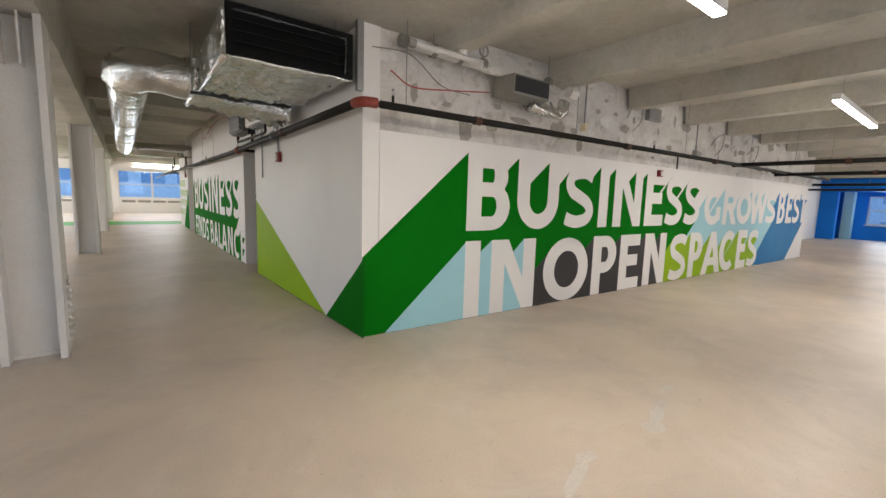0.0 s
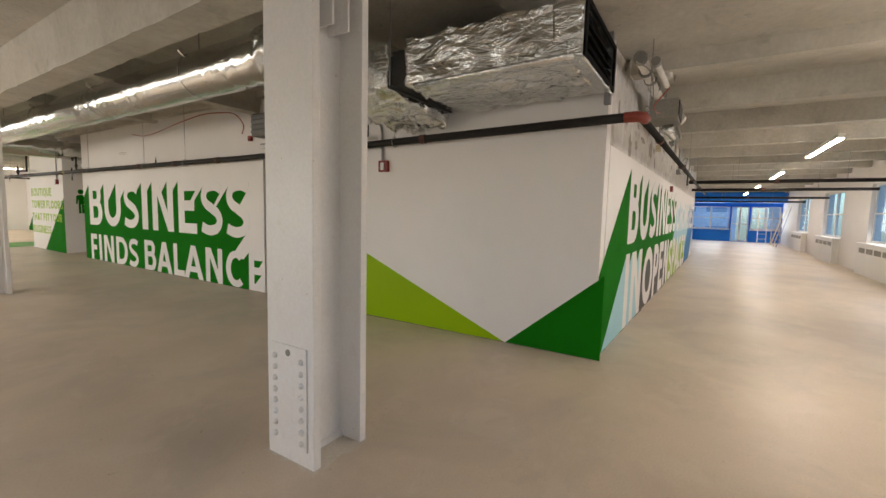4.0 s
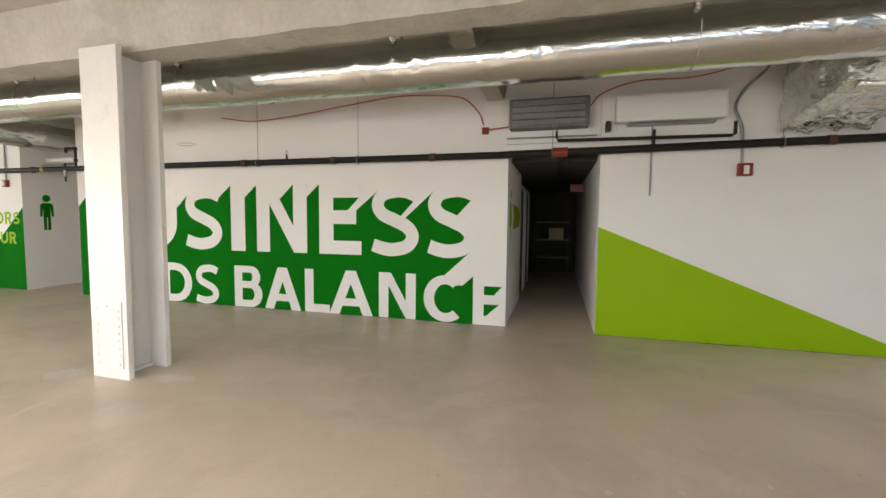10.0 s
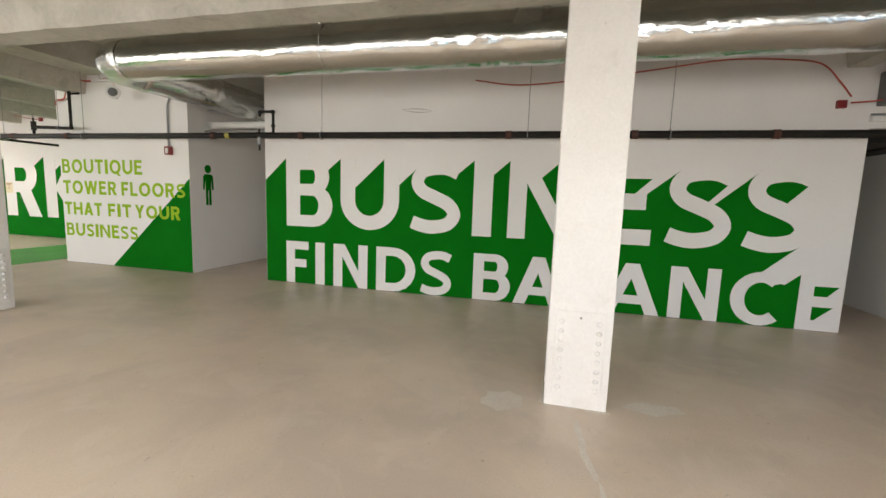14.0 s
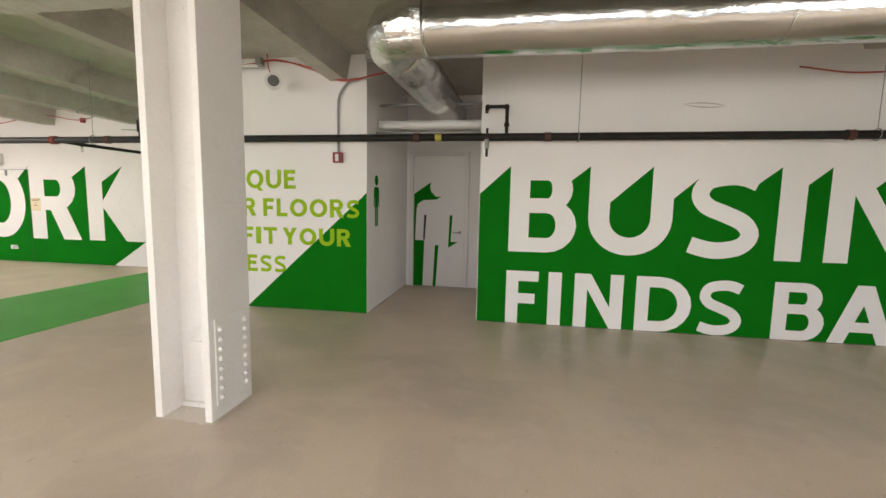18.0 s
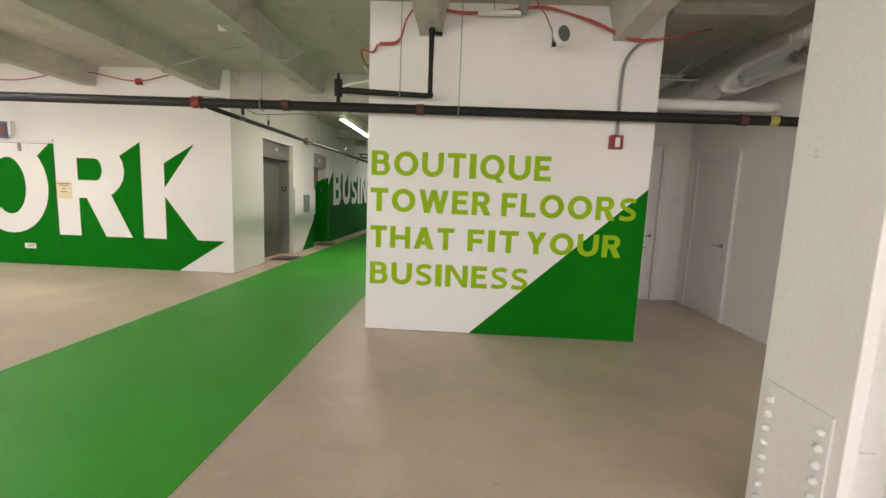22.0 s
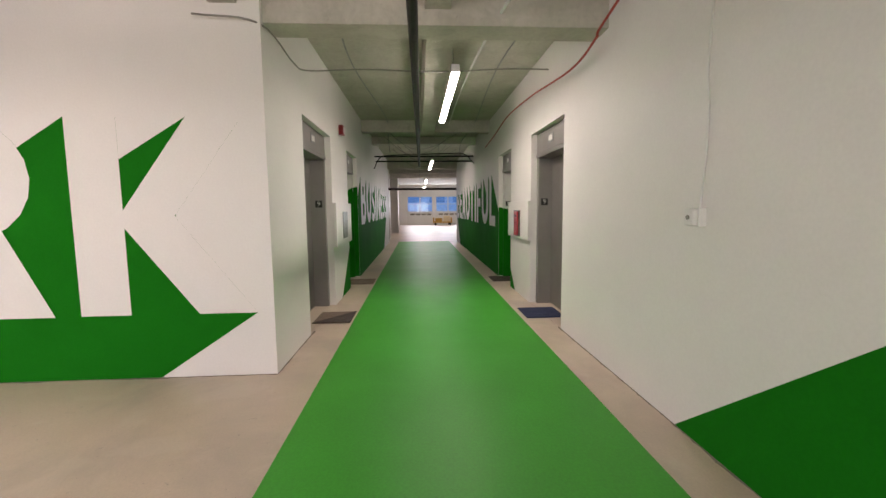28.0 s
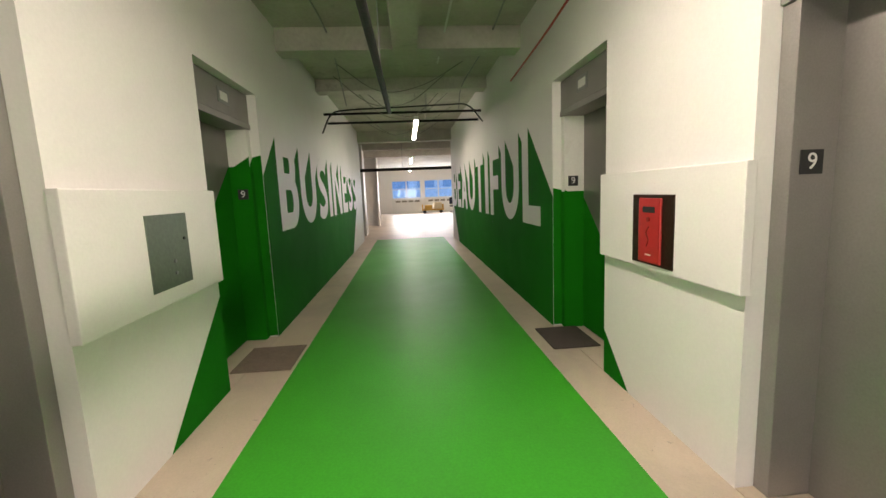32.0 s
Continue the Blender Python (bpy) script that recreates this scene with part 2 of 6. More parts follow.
def foil_material(name, rough, relief, size, folds, amount, shade=0.82):
    """Aluminium foil; relief is the depth of its creases in metres."""
    m = bpy.data.materials.new(name)
    m.use_nodes = True
    n, l = m.node_tree.nodes, m.node_tree.links
    b = n["Principled BSDF"]
    b.inputs["Base Color"].default_value = (shade, shade * 1.005, shade * 0.98, 1)
    b.inputs["Metallic"].default_value, b.inputs["Roughness"].default_value = 1.0, rough
    geo = n.new("ShaderNodeNewGeometry")
    a, v = n.new("ShaderNodeTexNoise"), n.new("ShaderNodeTexVoronoi")
    a.inputs["Scale"].default_value, a.inputs["Detail"].default_value, a.inputs["Distortion"].default_value = size, 3, 1.4
    v.inputs["Scale"].default_value = 9
    mp = n.new("ShaderNodeMapping")
    mp.inputs["Scale"].default_value = (1.6, 0.7, 1.6)
    l.new(geo.outputs["Position"], mp.inputs["Vector"])
    l.new(mp.outputs[0], a.inputs["Vector"])
    l.new(a.outputs["Color"], v.inputs["Vector"])
    s = n.new("ShaderNodeMath")
    s.operation = "MULTIPLY_ADD"
    s.inputs[1].default_value = 0.35
    l.new(v.outputs["Distance"], s.inputs[0])
    l.new(a.outputs["Fac"], s.inputs[2])
    # small sharp folds over the large creases
    warp, fold = n.new("ShaderNodeVectorMath"), n.new("ShaderNodeTexVoronoi")
    warp.operation = "MULTIPLY_ADD"
    warp.inputs[1].default_value = (0.22, 0.22, 0.22)
    l.new(a.outputs["Color"], warp.inputs[0])
    l.new(mp.outputs[0], warp.inputs[2])
    fold.inputs["Scale"].default_value = folds
    l.new(warp.outputs[0], fold.inputs["Vector"])
    s2 = n.new("ShaderNodeMath")
    s2.operation = "MULTIPLY_ADD"
    s2.inputs[1].default_value = amount
    l.new(fold.outputs["Distance"], s2.inputs[0])
    l.new(s.outputs[0], s2.inputs[2])
    bp = n.new("ShaderNodeBump")
    bp.inputs["Strength"].default_value, bp.inputs["Distance"].default_value = 0.55, relief
    l.new(s2.outputs[0], bp.inputs["Height"])
    l.new(bp.outputs[0], b.inputs["Normal"])
    return m


FOIL = foil_material("aluminium_foil_wrap", 0.17, 0.020, 6, 13, 0.6)
FOIL_MID = foil_material("creased_aluminium_foil", 0.17, 0.014, 6, 15, 0.6)
FOIL_TAUT = foil_material("taut_aluminium_foil", 0.15, 0.0032, 5, 14, 0.7, 0.68)
SOOT = mat("matte_black_metal", (0.008, 0.008, 0.008), (0.012, 0.012, 0.012), 0.9, bump=0, spec=0.1)


def glass_material():
    m = bpy.data.materials.new("window_glass")
    m.use_nodes = True
    n, l = m.node_tree.nodes, m.node_tree.links
    n.remove(n["Principled BSDF"])
    t, g, mx, fr = n.new("ShaderNodeBsdfTransparent"), n.new("ShaderNodeBsdfGlossy"), n.new("ShaderNodeMixShader"), n.new("ShaderNodeValue")
    g.inputs["Roughness"].default_value = 0.02
    # Blue tint puts the cool cast of outdoor light into the glass.
    t.inputs["Color"].default_value = (0.72, 0.88, 1.0, 1)
    fr.outputs[0].default_value = 0.05
    l.new(fr.outputs[0], mx.inputs[0])
    l.new(t.outputs[0], mx.inputs[1])
    l.new(g.outputs[0], mx.inputs[2])
    l.new(mx.outputs[0], n["Material Output"].inputs[0])
    return m


GLASS = glass_material()


# ---- building blocks ----
def thing(name, label="", category="", group="", kind="", at=(0, 0, 0)):
    ob = new(name)
    ob.matrix_basis = Matrix.Translation(at)
    ob.empty_display_size = 0.1
    return tagged(ob, label, category, group, kind)


def part(name, bm, material, parent=None, label="", smooth=False):
    """Links a bmesh, given in world places, as one mesh object under its parent."""
    me = bpy.data.meshes.new(name)
    bmesh.ops.recalc_face_normals(bm, faces=bm.faces)
    bm.to_mesh(me)
    bm.free()
    if smooth:
        for p in me.polygons:
            p.use_smooth = True
    me.materials.append(material)
    ob = new(name, me)
    if parent is not None:
        ob.parent = parent
        base = parent
        shift = Vector((0, 0, 0))
        while base is not None:
            shift += base.matrix_basis.translation
            base = base.parent
        ob.matrix_basis = Matrix.Translation(-shift)
    if label:
        ob["label"] = label
    return ob


def add_box(bm, x0, x1, y0, y1, z0, z1, bevel=0.0):
    vs = [bm.verts.new((x, y, z)) for z in (z0, z1) for y in (y0, y1) for x in (x0, x1)]
    fs = [bm.faces.new([vs[i] for i in q]) for q in ((0, 2, 3, 1), (4, 5, 7, 6), (0, 1, 5, 4), (2, 6, 7, 3), (0, 4, 6, 2), (1, 3, 7, 5))]
    if bevel:
        es = {e for f in fs for e in f.edges}
        bmesh.ops.bevel(bm, geom=list(es), offset=bevel, segments=2, affect="EDGES", profile=0.6)
    return bm


def box(x0, x1, y0, y1, z0, z1, bevel=0.0):
    return add_box(bmesh.new(), x0, x1, y0, y1, z0, z1, bevel)


def add_tube(bm, points, r, sides=10, caps=True, wobble=0.0):
    """A tube of radius r along a line of points."""
    pts = [Vector(p) for p in points]
    rings, up = [], Vector((0.13, 0.21, 0.97)).normalized()
    for i, p in enumerate(pts):
        d = (pts[min(i + 1, len(pts) - 1)] - pts[max(i - 1, 0)]).normalized()
        a = d.cross(up)
        if a.length < 0.1:
            a = d.cross(Vector((1, 0, 0)))
        a.normalize()
        b = d.cross(a)
        k = 1.0
        if 0 < i < len(pts) - 1:
            c = max(0.35, (pts[i] - pts[i - 1]).normalized().dot((pts[i + 1] - pts[i]).normalized()) * 0.5 + 0.5) ** 0.5
            k = 1 / c
        rings.append([bm.verts.new(p + (a * math.cos(t) + b * math.sin(t)) * r * (k if wobble == 0 else 1 + wobble * noise.noise(p * 4 + a * math.cos(t) * 3 + b * math.sin(t) * 3))) for t in (2 * math.pi * j / sides for j in range(sides))])
    for q, s in zip(rings, rings[1:]):
        for j in range(sides):
            bm.faces.new((q[j], q[(j + 1) % sides], s[(j + 1) % sides], s[j]))
    if caps:
        bm.faces.new(rings[0][::-1])
        bm.faces.new(rings[-1])
    return bm


def tube(points, r, sides=10, **k):
    return add_tube(bmesh.new(), points, r, sides, **k)


def sag(a, b, drop, n=10, sway=0.0):
    """Points of a slack cable from a to b."""
    a, b = Vector(a), Vector(b)
    return [a.lerp(b, i / n) + Vector((sway * math.sin(i * 1.7), sway * math.cos(i * 2.3), -4 * drop * (i / n) * (1 - i / n))) for i in range(n + 1)]


def smooth_line(points, n=6):
    """A Catmull-Rom line through the points."""
    p = [Vector(q) for q in points]
    p = [p[0] * 2 - p[1]] + p + [p[-1] * 2 - p[-2]]
    out = []
    for i in range(1, len(p) - 2):
        for j in range(n):
            t = j / n
            out.append(0.5 * (2 * p[i] + (p[i + 1] - p[i - 1]) * t + (2 * p[i - 1] - 5 * p[i] + 4 * p[i + 1] - p[i + 2]) * t * t + (3 * p[i] - p[i - 1] - 3 * p[i + 1] + p[i + 2]) * t ** 3))
    return out + [p[-2]]


def cyl(a, b, r, sides=14):
    return tube((a, b), r, sides)


# ---- large structure ----
WX, SY, CS, CN, DX, CEND = 2.08, 3.927, 22.16, 25.11, 4.70, 19.3
TH = 0.2


def structure(name, bm, material, label, category, smooth=False):
    return tagged(part(name, bm, material, None, label, smooth), label, category, kind="structure")


BLUE_X = 31.0


def slab(z0, z1):
    bm = add_box(bmesh.new(), WEST_X - 0.3, BLUE_X + 0.25, SOUTH_Y - 0.3, 5.5, z0, z1)
    return add_box(bm, WEST_X - 0.3, EAST_X + 0.3, 5.5, NORTH_Y + 0.3, z0, z1)


structure("floor", slab(-0.3, 0), FLOOR, "beige coated concrete floor with scuffs and stains", "floor")
structure("ceiling", slab(SLAB, SLAB + 0.3), CEIL, "white-washed concrete slab ceiling with dark specks", "ceiling")
structure("floor_stripe", box(-5.3, 19.35, 22.505, 24.705, 0.0, 0.004), CARPET, "bright green coated stripe along the elevator corridor floor", "floor marking")

W1 = 2.035
wall_1 = structure("wall_1", box(W1, W1 + TH, SY, 8.40, 0, SLAB), WHITE, "white painted wall with lime and dark green triangles", "wall")
wall_2 = structure("wall_2", box(WX, WX + TH, 9.58, 17.66, 0, SLAB), WHITE, "white painted wall with a large green lettered mural", "wall")
wall_3 = structure("wall_3", box(WX, WX + TH, 19.18, CS, 0, SLAB), WHITE, "white painted wall with lime green lettering", "wall")
wall_4 = structure("wall_4", box(DX, DX + TH, CN, NORTH_Y, 0, SLAB), WHITE, "white painted wall with a large green lettered mural", "wall")
# hallway to the first washroom
structure("wall_5", box(WX + TH, 9.0, 8.20, 8.40, 0, SLAB), WHITE, "plain white side wall of a dark hallway", "wall")
wall_6 = structure("wall_6", box(WX + TH, 4.15, 9.58, 9.78, 0, SLAB), WHITE, "white hallway wall with a lime pictogram and arrow", "wall")
# Near-black walls and ceiling put the hallway's lack of light into colour.
structure("wall_7", box(9.0, 9.2, 8.2, 9.98, 0, SLAB), DARK, "hallway end wall with the unlit gloom painted on near-black", "wall")
structure("wall_18", box(4.15, 9.0, 9.66, 9.86, 0, SLAB), DARK, "door side of an unlit hallway, gloom painted on near-black", "wall")
structure("hallway_ceiling", box(2.5, 9.0, 8.40, 9.66, 2.34, 2.42), DARK, "low hallway ceiling, gloom painted on near-black", "ceiling")
structure("hallway_lintel", box(WX, WX + TH, 8.40, 9.58, 2.45, SLAB), WHITE, "white wall above the hallway opening", "wall")
# Dull grey leaf: the half-light is put into a white door's colour.
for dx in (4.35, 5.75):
    hd = thing("hall_door", "white hallway door, its leaf coloured grey for the half-light, in a white frame", "door", "hallway doors", at=(dx, 9.66, 0))
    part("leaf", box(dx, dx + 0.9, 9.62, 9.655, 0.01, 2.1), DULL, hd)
    fr_ = add_box(bmesh.new(), dx - 0.08, dx - 0.005, 9.59, 9.658, 0, 2.18)
    add_box(fr_, dx + 0.905, dx + 0.98, 9.59, 9.658, 0, 2.18)
    add_box(fr_, dx - 0.005, dx + 0.905, 9.59, 9.658, 2.11, 2.18)
    part("door_frame", fr_, PLASTIC, hd)
# Rack and carton are added, unseen, to keep the hallway's end dark.
shelf = thing("storage_rack", "added dark rack with boxes filling the gloom at the hallway's end", "shelf", at=(8.6, 9.0, 0))
for z in (0.45, 0.95, 1.45):
    part("shelf_board", box(8.35, 8.95, 8.6, 9.5, z, z + 0.03), GREYCABLE, shelf)
for y in (8.61, 9.46):
    part("post", box(8.36, 8.4, y, y + 0.04, 0, 1.8), BLACK, shelf)
    part("post", box(8.9, 8.94, y, y + 0.04, 0, 1.8), BLACK, shelf)
tagged(part("carton", box(8.45, 8.85, 8.75, 9.15, 0.981, 1.3, 0.005), PAPER), "brown carton on a dark rack", "box")
hs = thing("exit_sign", "small unlit red exit sign hung in the dark hallway", "exit sign", at=(5.32, 8.55, 2.2))
part("face", box(5.30, 5.34, 8.42, 8.68, 2.1, 2.25, 0.004), REDBOX, hs, "dull red face")
part("stem", cyl((5.32, 8.55, 2.25), (5.32, 8.55, 2.34), 0.01, 8), BLACK, hs)
# recess of the second washroom
wall_8 = structure("wall_8", box(WX + TH, 4.45, 17.46, 17.66, 0, SLAB), WHITE, "plain grey-white side wall of a recess", "wall")
wall_9 = structure("wall_9", box(WX + TH, 4.45, 19.18, 19.38, 0, SLAB), WHITE, "white recess wall with a dark green pictogram", "wall")
wall_10 = structure("wall_10", box(4.25, 4.45, 17.66, 19.18, 0, SLAB), WHITE, "white back wall of a washroom recess", "wall")


def wall_with_gaps(name, x0, x1, y0, y1, gaps, top, label):
    bm = bmesh.new()
    x = x0
    for a, b in gaps:
        add_box(bm, x, a, y0, y1, 0, SLAB)
        add_box(bm, a, b, y0, y1, top, SLAB)
        x = b
    add_box(bm, x, x1, y0, y1, 0, SLAB)
    return structure(name, bm, WHITE, label, "wall")


E_SOUTH = ((5.83, 7.22), (8.57, 9.72))
E_NORTH = ((5.86, 7.35), (8.74, 9.98))
wall_11 = wall_with_gaps("wall_11", WX + TH, CEND, CS - 0.36, CS, E_SOUTH, 2.51, "white corridor wall with elevator openings and a green mural")
wall_12 = wall_with_gaps("wall_12", DX + TH, CEND, CN, CN + 0.36, E_NORTH, 2.51, "white corridor wall with elevator openings and a green mural")
structure("wall_13", box(CEND - 0.2, CEND, 4.0, CS - 0.25, 0, SLAB), WHITE, "plain white end wall of the core", "wall")
structure("wall_14", box(CEND - 0.2, CEND, CN + 0.25, NORTH_Y, 0, SLAB), WHITE, "plain white end wall of the core", "wall")
# the long lettered wall stands a little askew
S_X = 2.033
S_TURN = Matrix.Translation((S_X, SY, 0)) @ Matrix.Rotation(radians(-1.72), 4, "Z")
s_low = structure("wall_15", box(0.205, 15.25, 0, 0.2, 0, 2.26), WHITE, "long white wall with a colourful lettered mural", "wall")
s_low.matrix_basis = S_TURN
s_up = structure("wall_16", box(0.205, 15.7, 0.03, 0.2, 2.26, SLAB), RAW, "rough patched plaster above the lettered wall", "wall")
s_up.matrix_basis = S_TURN


def window_wall(name, axis, at, lo, hi, openings, sill, head, thick, label, material=None, heaters=True):
    """An outer wall along one axis with window openings, their frames, glass and the convector below."""
    material = material or WHITE
    bm = bmesh.new()

    def b(a0, a1, z0, z1, d0=0.0, d1=None, m=None):
        d1 = thick if d1 is None else d1
        lo_d, hi_d = sorted((at + d0, at + d1))
        m = bm if m is None else m
        if axis == "x":
            add_box(m, lo_d, hi_d, a0, a1, z0, z1)
        else:
            add_box(m, a0, a1, lo_d, hi_d, z0, z1)
        return m
    a = lo
    for o0, o1, *own in openings:
        b(a, o0, 0, SLAB)
        b(o0, o1, 0, own[0] if own else sill)
        b(o0, o1, head, SLAB)
        a = o1
    b(a, hi, 0, SLAB)
    wall = structure(name, bm, material, label, "wall")
    s = 1 if thick > 0 else -1
    low = sill
    for o0, o1, *own in openings:
        sill = own[0] if own else low
        win = thing("window_1", "white-framed window with sash panes", "window", kind="structure")
        f = bmesh.new()
        for q in ((o0, o0 + 0.06, sill, head), (o1 - 0.06, o1, sill, head), (o0 + 0.06, o1 - 0.06, sill, sill + 0.06), (o0 + 0.06, o1 - 0.06, head - 0.06, head)):
            b(*q, s * 0.1, s * 0.18, f)
        mid = (o0 + o1) / 2
        b(mid - 0.05, mid + 0.05, sill + 0.06, head - 0.06, s * 0.1, s * 0.18, f)
        zc = (sill + head) / 2
        for p0, p1 in ((o0 + 0.06, mid - 0.05), (mid + 0.05, o1 - 0.06)):
            b(p0, p1, zc - 0.025, zc + 0.025, s * 0.11, s * 0.17, f)
        part("window_frame", f, PLASTIC, win)
        for p0, p1 in ((o0 + 0.06, mid - 0.05), (mid + 0.05, o1 - 0.06)):
            for z0, z1 in ((sill + 0.06, zc - 0.025), (zc + 0.025, head - 0.06)):
                pane = part("pane", b(p0, p1, z0, z1, s * 0.135, s * 0.141, bmesh.new()), GLASS, win)
                pane.visible_shadow = False
        if sill < 0.5:
            continue
        part("window_sill", b(o0 - 0.03, o1 + 0.03, sill - 0.05, sill - 0.003, -s * 0.22, -s * 0.002, bmesh.new()), PLASTIC, win)
        if not heaters:
            continue
        conv = thing("convector", "white steel convector cover with grilles under a window", "radiator", "convectors under the windows")
        part("cover", b(o0, o1, 0.0, sill - 0.055, -s * 0.2, -s * 0.004, bmesh.new()), PLASTIC, conv)
        for g in range(4):
            g0 = o0 + 0.15 + g * (o1 - o0 - 0.3) / 4
            part("grille", b(g0, g0 + (o1 - o0 - 0.3) / 4 - 0.12, sill - 0.28, sill - 0.14, -s * 0.204, -s * 0.2, bmesh.new()), GREYCABLE, conv)
    return wall


window_wall("wall_west", "x", WEST_X, SOUTH_Y, NORTH_Y, [(y - 2.2, y + 2.2) for y in (1.5, 6.6, 11.7, 16.8, 21.9, 27.0, 31.5)], 0.9, 2.6, -0.3, "white outer wall with windows")
window_wall("wall_south", "y", SOUTH_Y, WEST_X, EAST_X, [(x - 1.45, x + 1.45) for x in (-4, 1.7, 7.4, 13.1, 18.8, 24.5)], 0.9, 2.6, -0.3, "white outer wall with windows and piers")
window_wall("wall_north", "y", NORTH_Y, WEST_X, EAST_X, [(-5.6, -2.2), (-0.2, 3.4)], 0.95, 2.72, 0.3, "white outer wall with windows")
window_wall("wall_east", "x", EAST_X, 5.5, NORTH_Y, [(17.5, 19.7), (20.1, 22.3), (22.55, 24.8), (27.5, 29.8)], 1.12, 2.5, 0.3, "white outer wall with windows at the corridor's end")
window_wall("wall_blue", "x", BLUE_X, SOUTH_Y, 5.5, [(-0.92, 0.60), (0.69, 1.63, 0.02), (1.72, 3.83)], 0.8, 2.28, 0.22, "bright blue painted end wall with windows and a glass door", BLUE, False)
structure("blue_soffit", box(BLUE_X - 1.6, BLUE_X - 0.002, SOUTH_Y, 5.5, 2.5, 3.1), BLUE, "bright blue painted soffit beam before the end wall", "beam")
structure("blue_pier", box(BLUE_X - 1.5, BLUE_X - 1.1, 4.78, 5.5, 0, 2.498), BLUE, "dark blue painted pier", "pier")
structure("white_pier", box(BLUE_X - 0.6, BLUE_X - 0.004, 4.3, 4.7, 0, 2.498), SKYBLUE, "pale blue painted pier", "pier")
structure("wall_17", box(CEND, BLUE_X + 0.22, 5.5, 5.7, 0, SLAB), WHITE, "plain white wall", "wall")

# girders over the columns, joists between
def beam(name, bm, label):
    return structure(name, bm, CEIL, label, "beam")


def tapered(axis, centre, lo, hi, z0, z1, w0, w1):
    """A concrete joist along an axis that narrows towards its underside."""
    bm = bmesh.new()
    vs = []
    for a in (lo, hi):
        for off, z in ((-w0 / 2, z0), (w0 / 2, z0), (w1 / 2, z1), (-w1 / 2, z1)):
            vs.append(bm.verts.new((a, centre + off, z) if axis == "x" else (centre + off, a, z)))
    for i in range(4):
        j = (i + 1) % 4
        bm.faces.new((vs[i], vs[j], vs[4 + j], vs[4 + i]))
    bm.faces.new(vs[3::-1])
    bm.faces.new(vs[4:])
    return bm


def worn_girder(x, lo, hi, z0, z1, w0, w1, step=0.09):
    """A long concrete girder whose lower edges are chipped and uneven."""
    bm = bmesh.new()
    last = None
    n = int((hi - lo) / step)
    for i in range(n + 1):
        y = lo + (hi - lo) * i / n
        j = [0.012 * noise.noise((y * 1.7, k * 5.0, 0.0)) + 0.014 * max(0.0, noise.noise((y * 6.0, k * 9.0, 3.0))) for k in range(4)]
        ring = [bm.verts.new(p) for p in ((x - w0 / 2 + j[0], y, z0 + abs(j[1])), (x + w0 / 2 - j[2], y, z0 + abs(j[3]) * 1.4), (x + w1 / 2, y, z1), (x - w1 / 2, y, z1))]
        if last:
            for k in range(4):
                m = (k + 1) % 4
                bm.faces.new((last[k], last[m], ring[m], ring[k]))
        else:
            bm.faces.new(ring)
        last = ring
    bm.faces.new(last[::-1])
    return bm


beam("girder", worn_girder(-0.60, SOUTH_Y, NORTH_Y, 2.97, SLAB + 0.01, 0.30, 0.44), "deep white concrete girder over the columns")
for jy in (9.77, 13.4, 19.57, 21.53, 23.55, 25.4, 27.55, 29.5, 31.5):
    beam("joist", tapered("x", jy, -0.4, DX + 0.02 if jy > CN else WX + 0.02, 3.3 if jy == 13.4 else 3.13, SLAB + 0.01, 0.22, 0.36), "white-washed concrete joist")
    if jy > 20:
        beam("joist", tapered("x", jy, WEST_X, -0.8, 3.13, SLAB + 0.01, 0.22, 0.36), "white-washed concrete joist")
beam("slab_drop", box(-0.38, 2.86, SOUTH_Y, 4.65, 3.3, SLAB + 0.01), "flat lowered concrete slab at the corner of the lettered walls")
for jx in (2.98, 4.97, 6.96, 8.95, 10.94, 12.93, 14.92, 16.91, 18.9, 20.89, 22.88, 24.87, 26.86, 28.85):
    beam("joist", tapered("y", jx, SOUTH_Y, SY - 0.03 - (jx - 2) * 0.0288 if jx < 18 else 5.5, 3.13, SLAB + 0.01, 0.22, 0.36), "white-washed concrete joist")
beam("edge_beam", box(WX - 0.12, WX - 0.002, 9.3, CS - 3.0, 3.36, SLAB + 0.01), "white concrete edge beam above the mural wall")
beam("joist", tapered("x", 23.65, WX, 4.9, 3.13, SLAB + 0.01, 0.22, 0.36), "white-washed concrete joist along the corridor")
beam("joist", tapered("x", 23.59, 5.05, 10.83, 3.13, SLAB + 0.01, 0.28, 0.34), "white-washed concrete joist along the corridor")
for bx in (4.9, 10.98, 13.2, 19.2, 21.5, 24.5):
    low = 3.0 if bx < 6 else 3.2 if bx < 12 else 3.26 if bx < 14 else 3.12
    beam("cross_beam", box(bx - 0.15, bx + 0.15, CS - (0 if bx < CEND else 4), CN + (0 if bx < CEND else 4), low, SLAB + 0.01), "white-washed concrete cross beam")


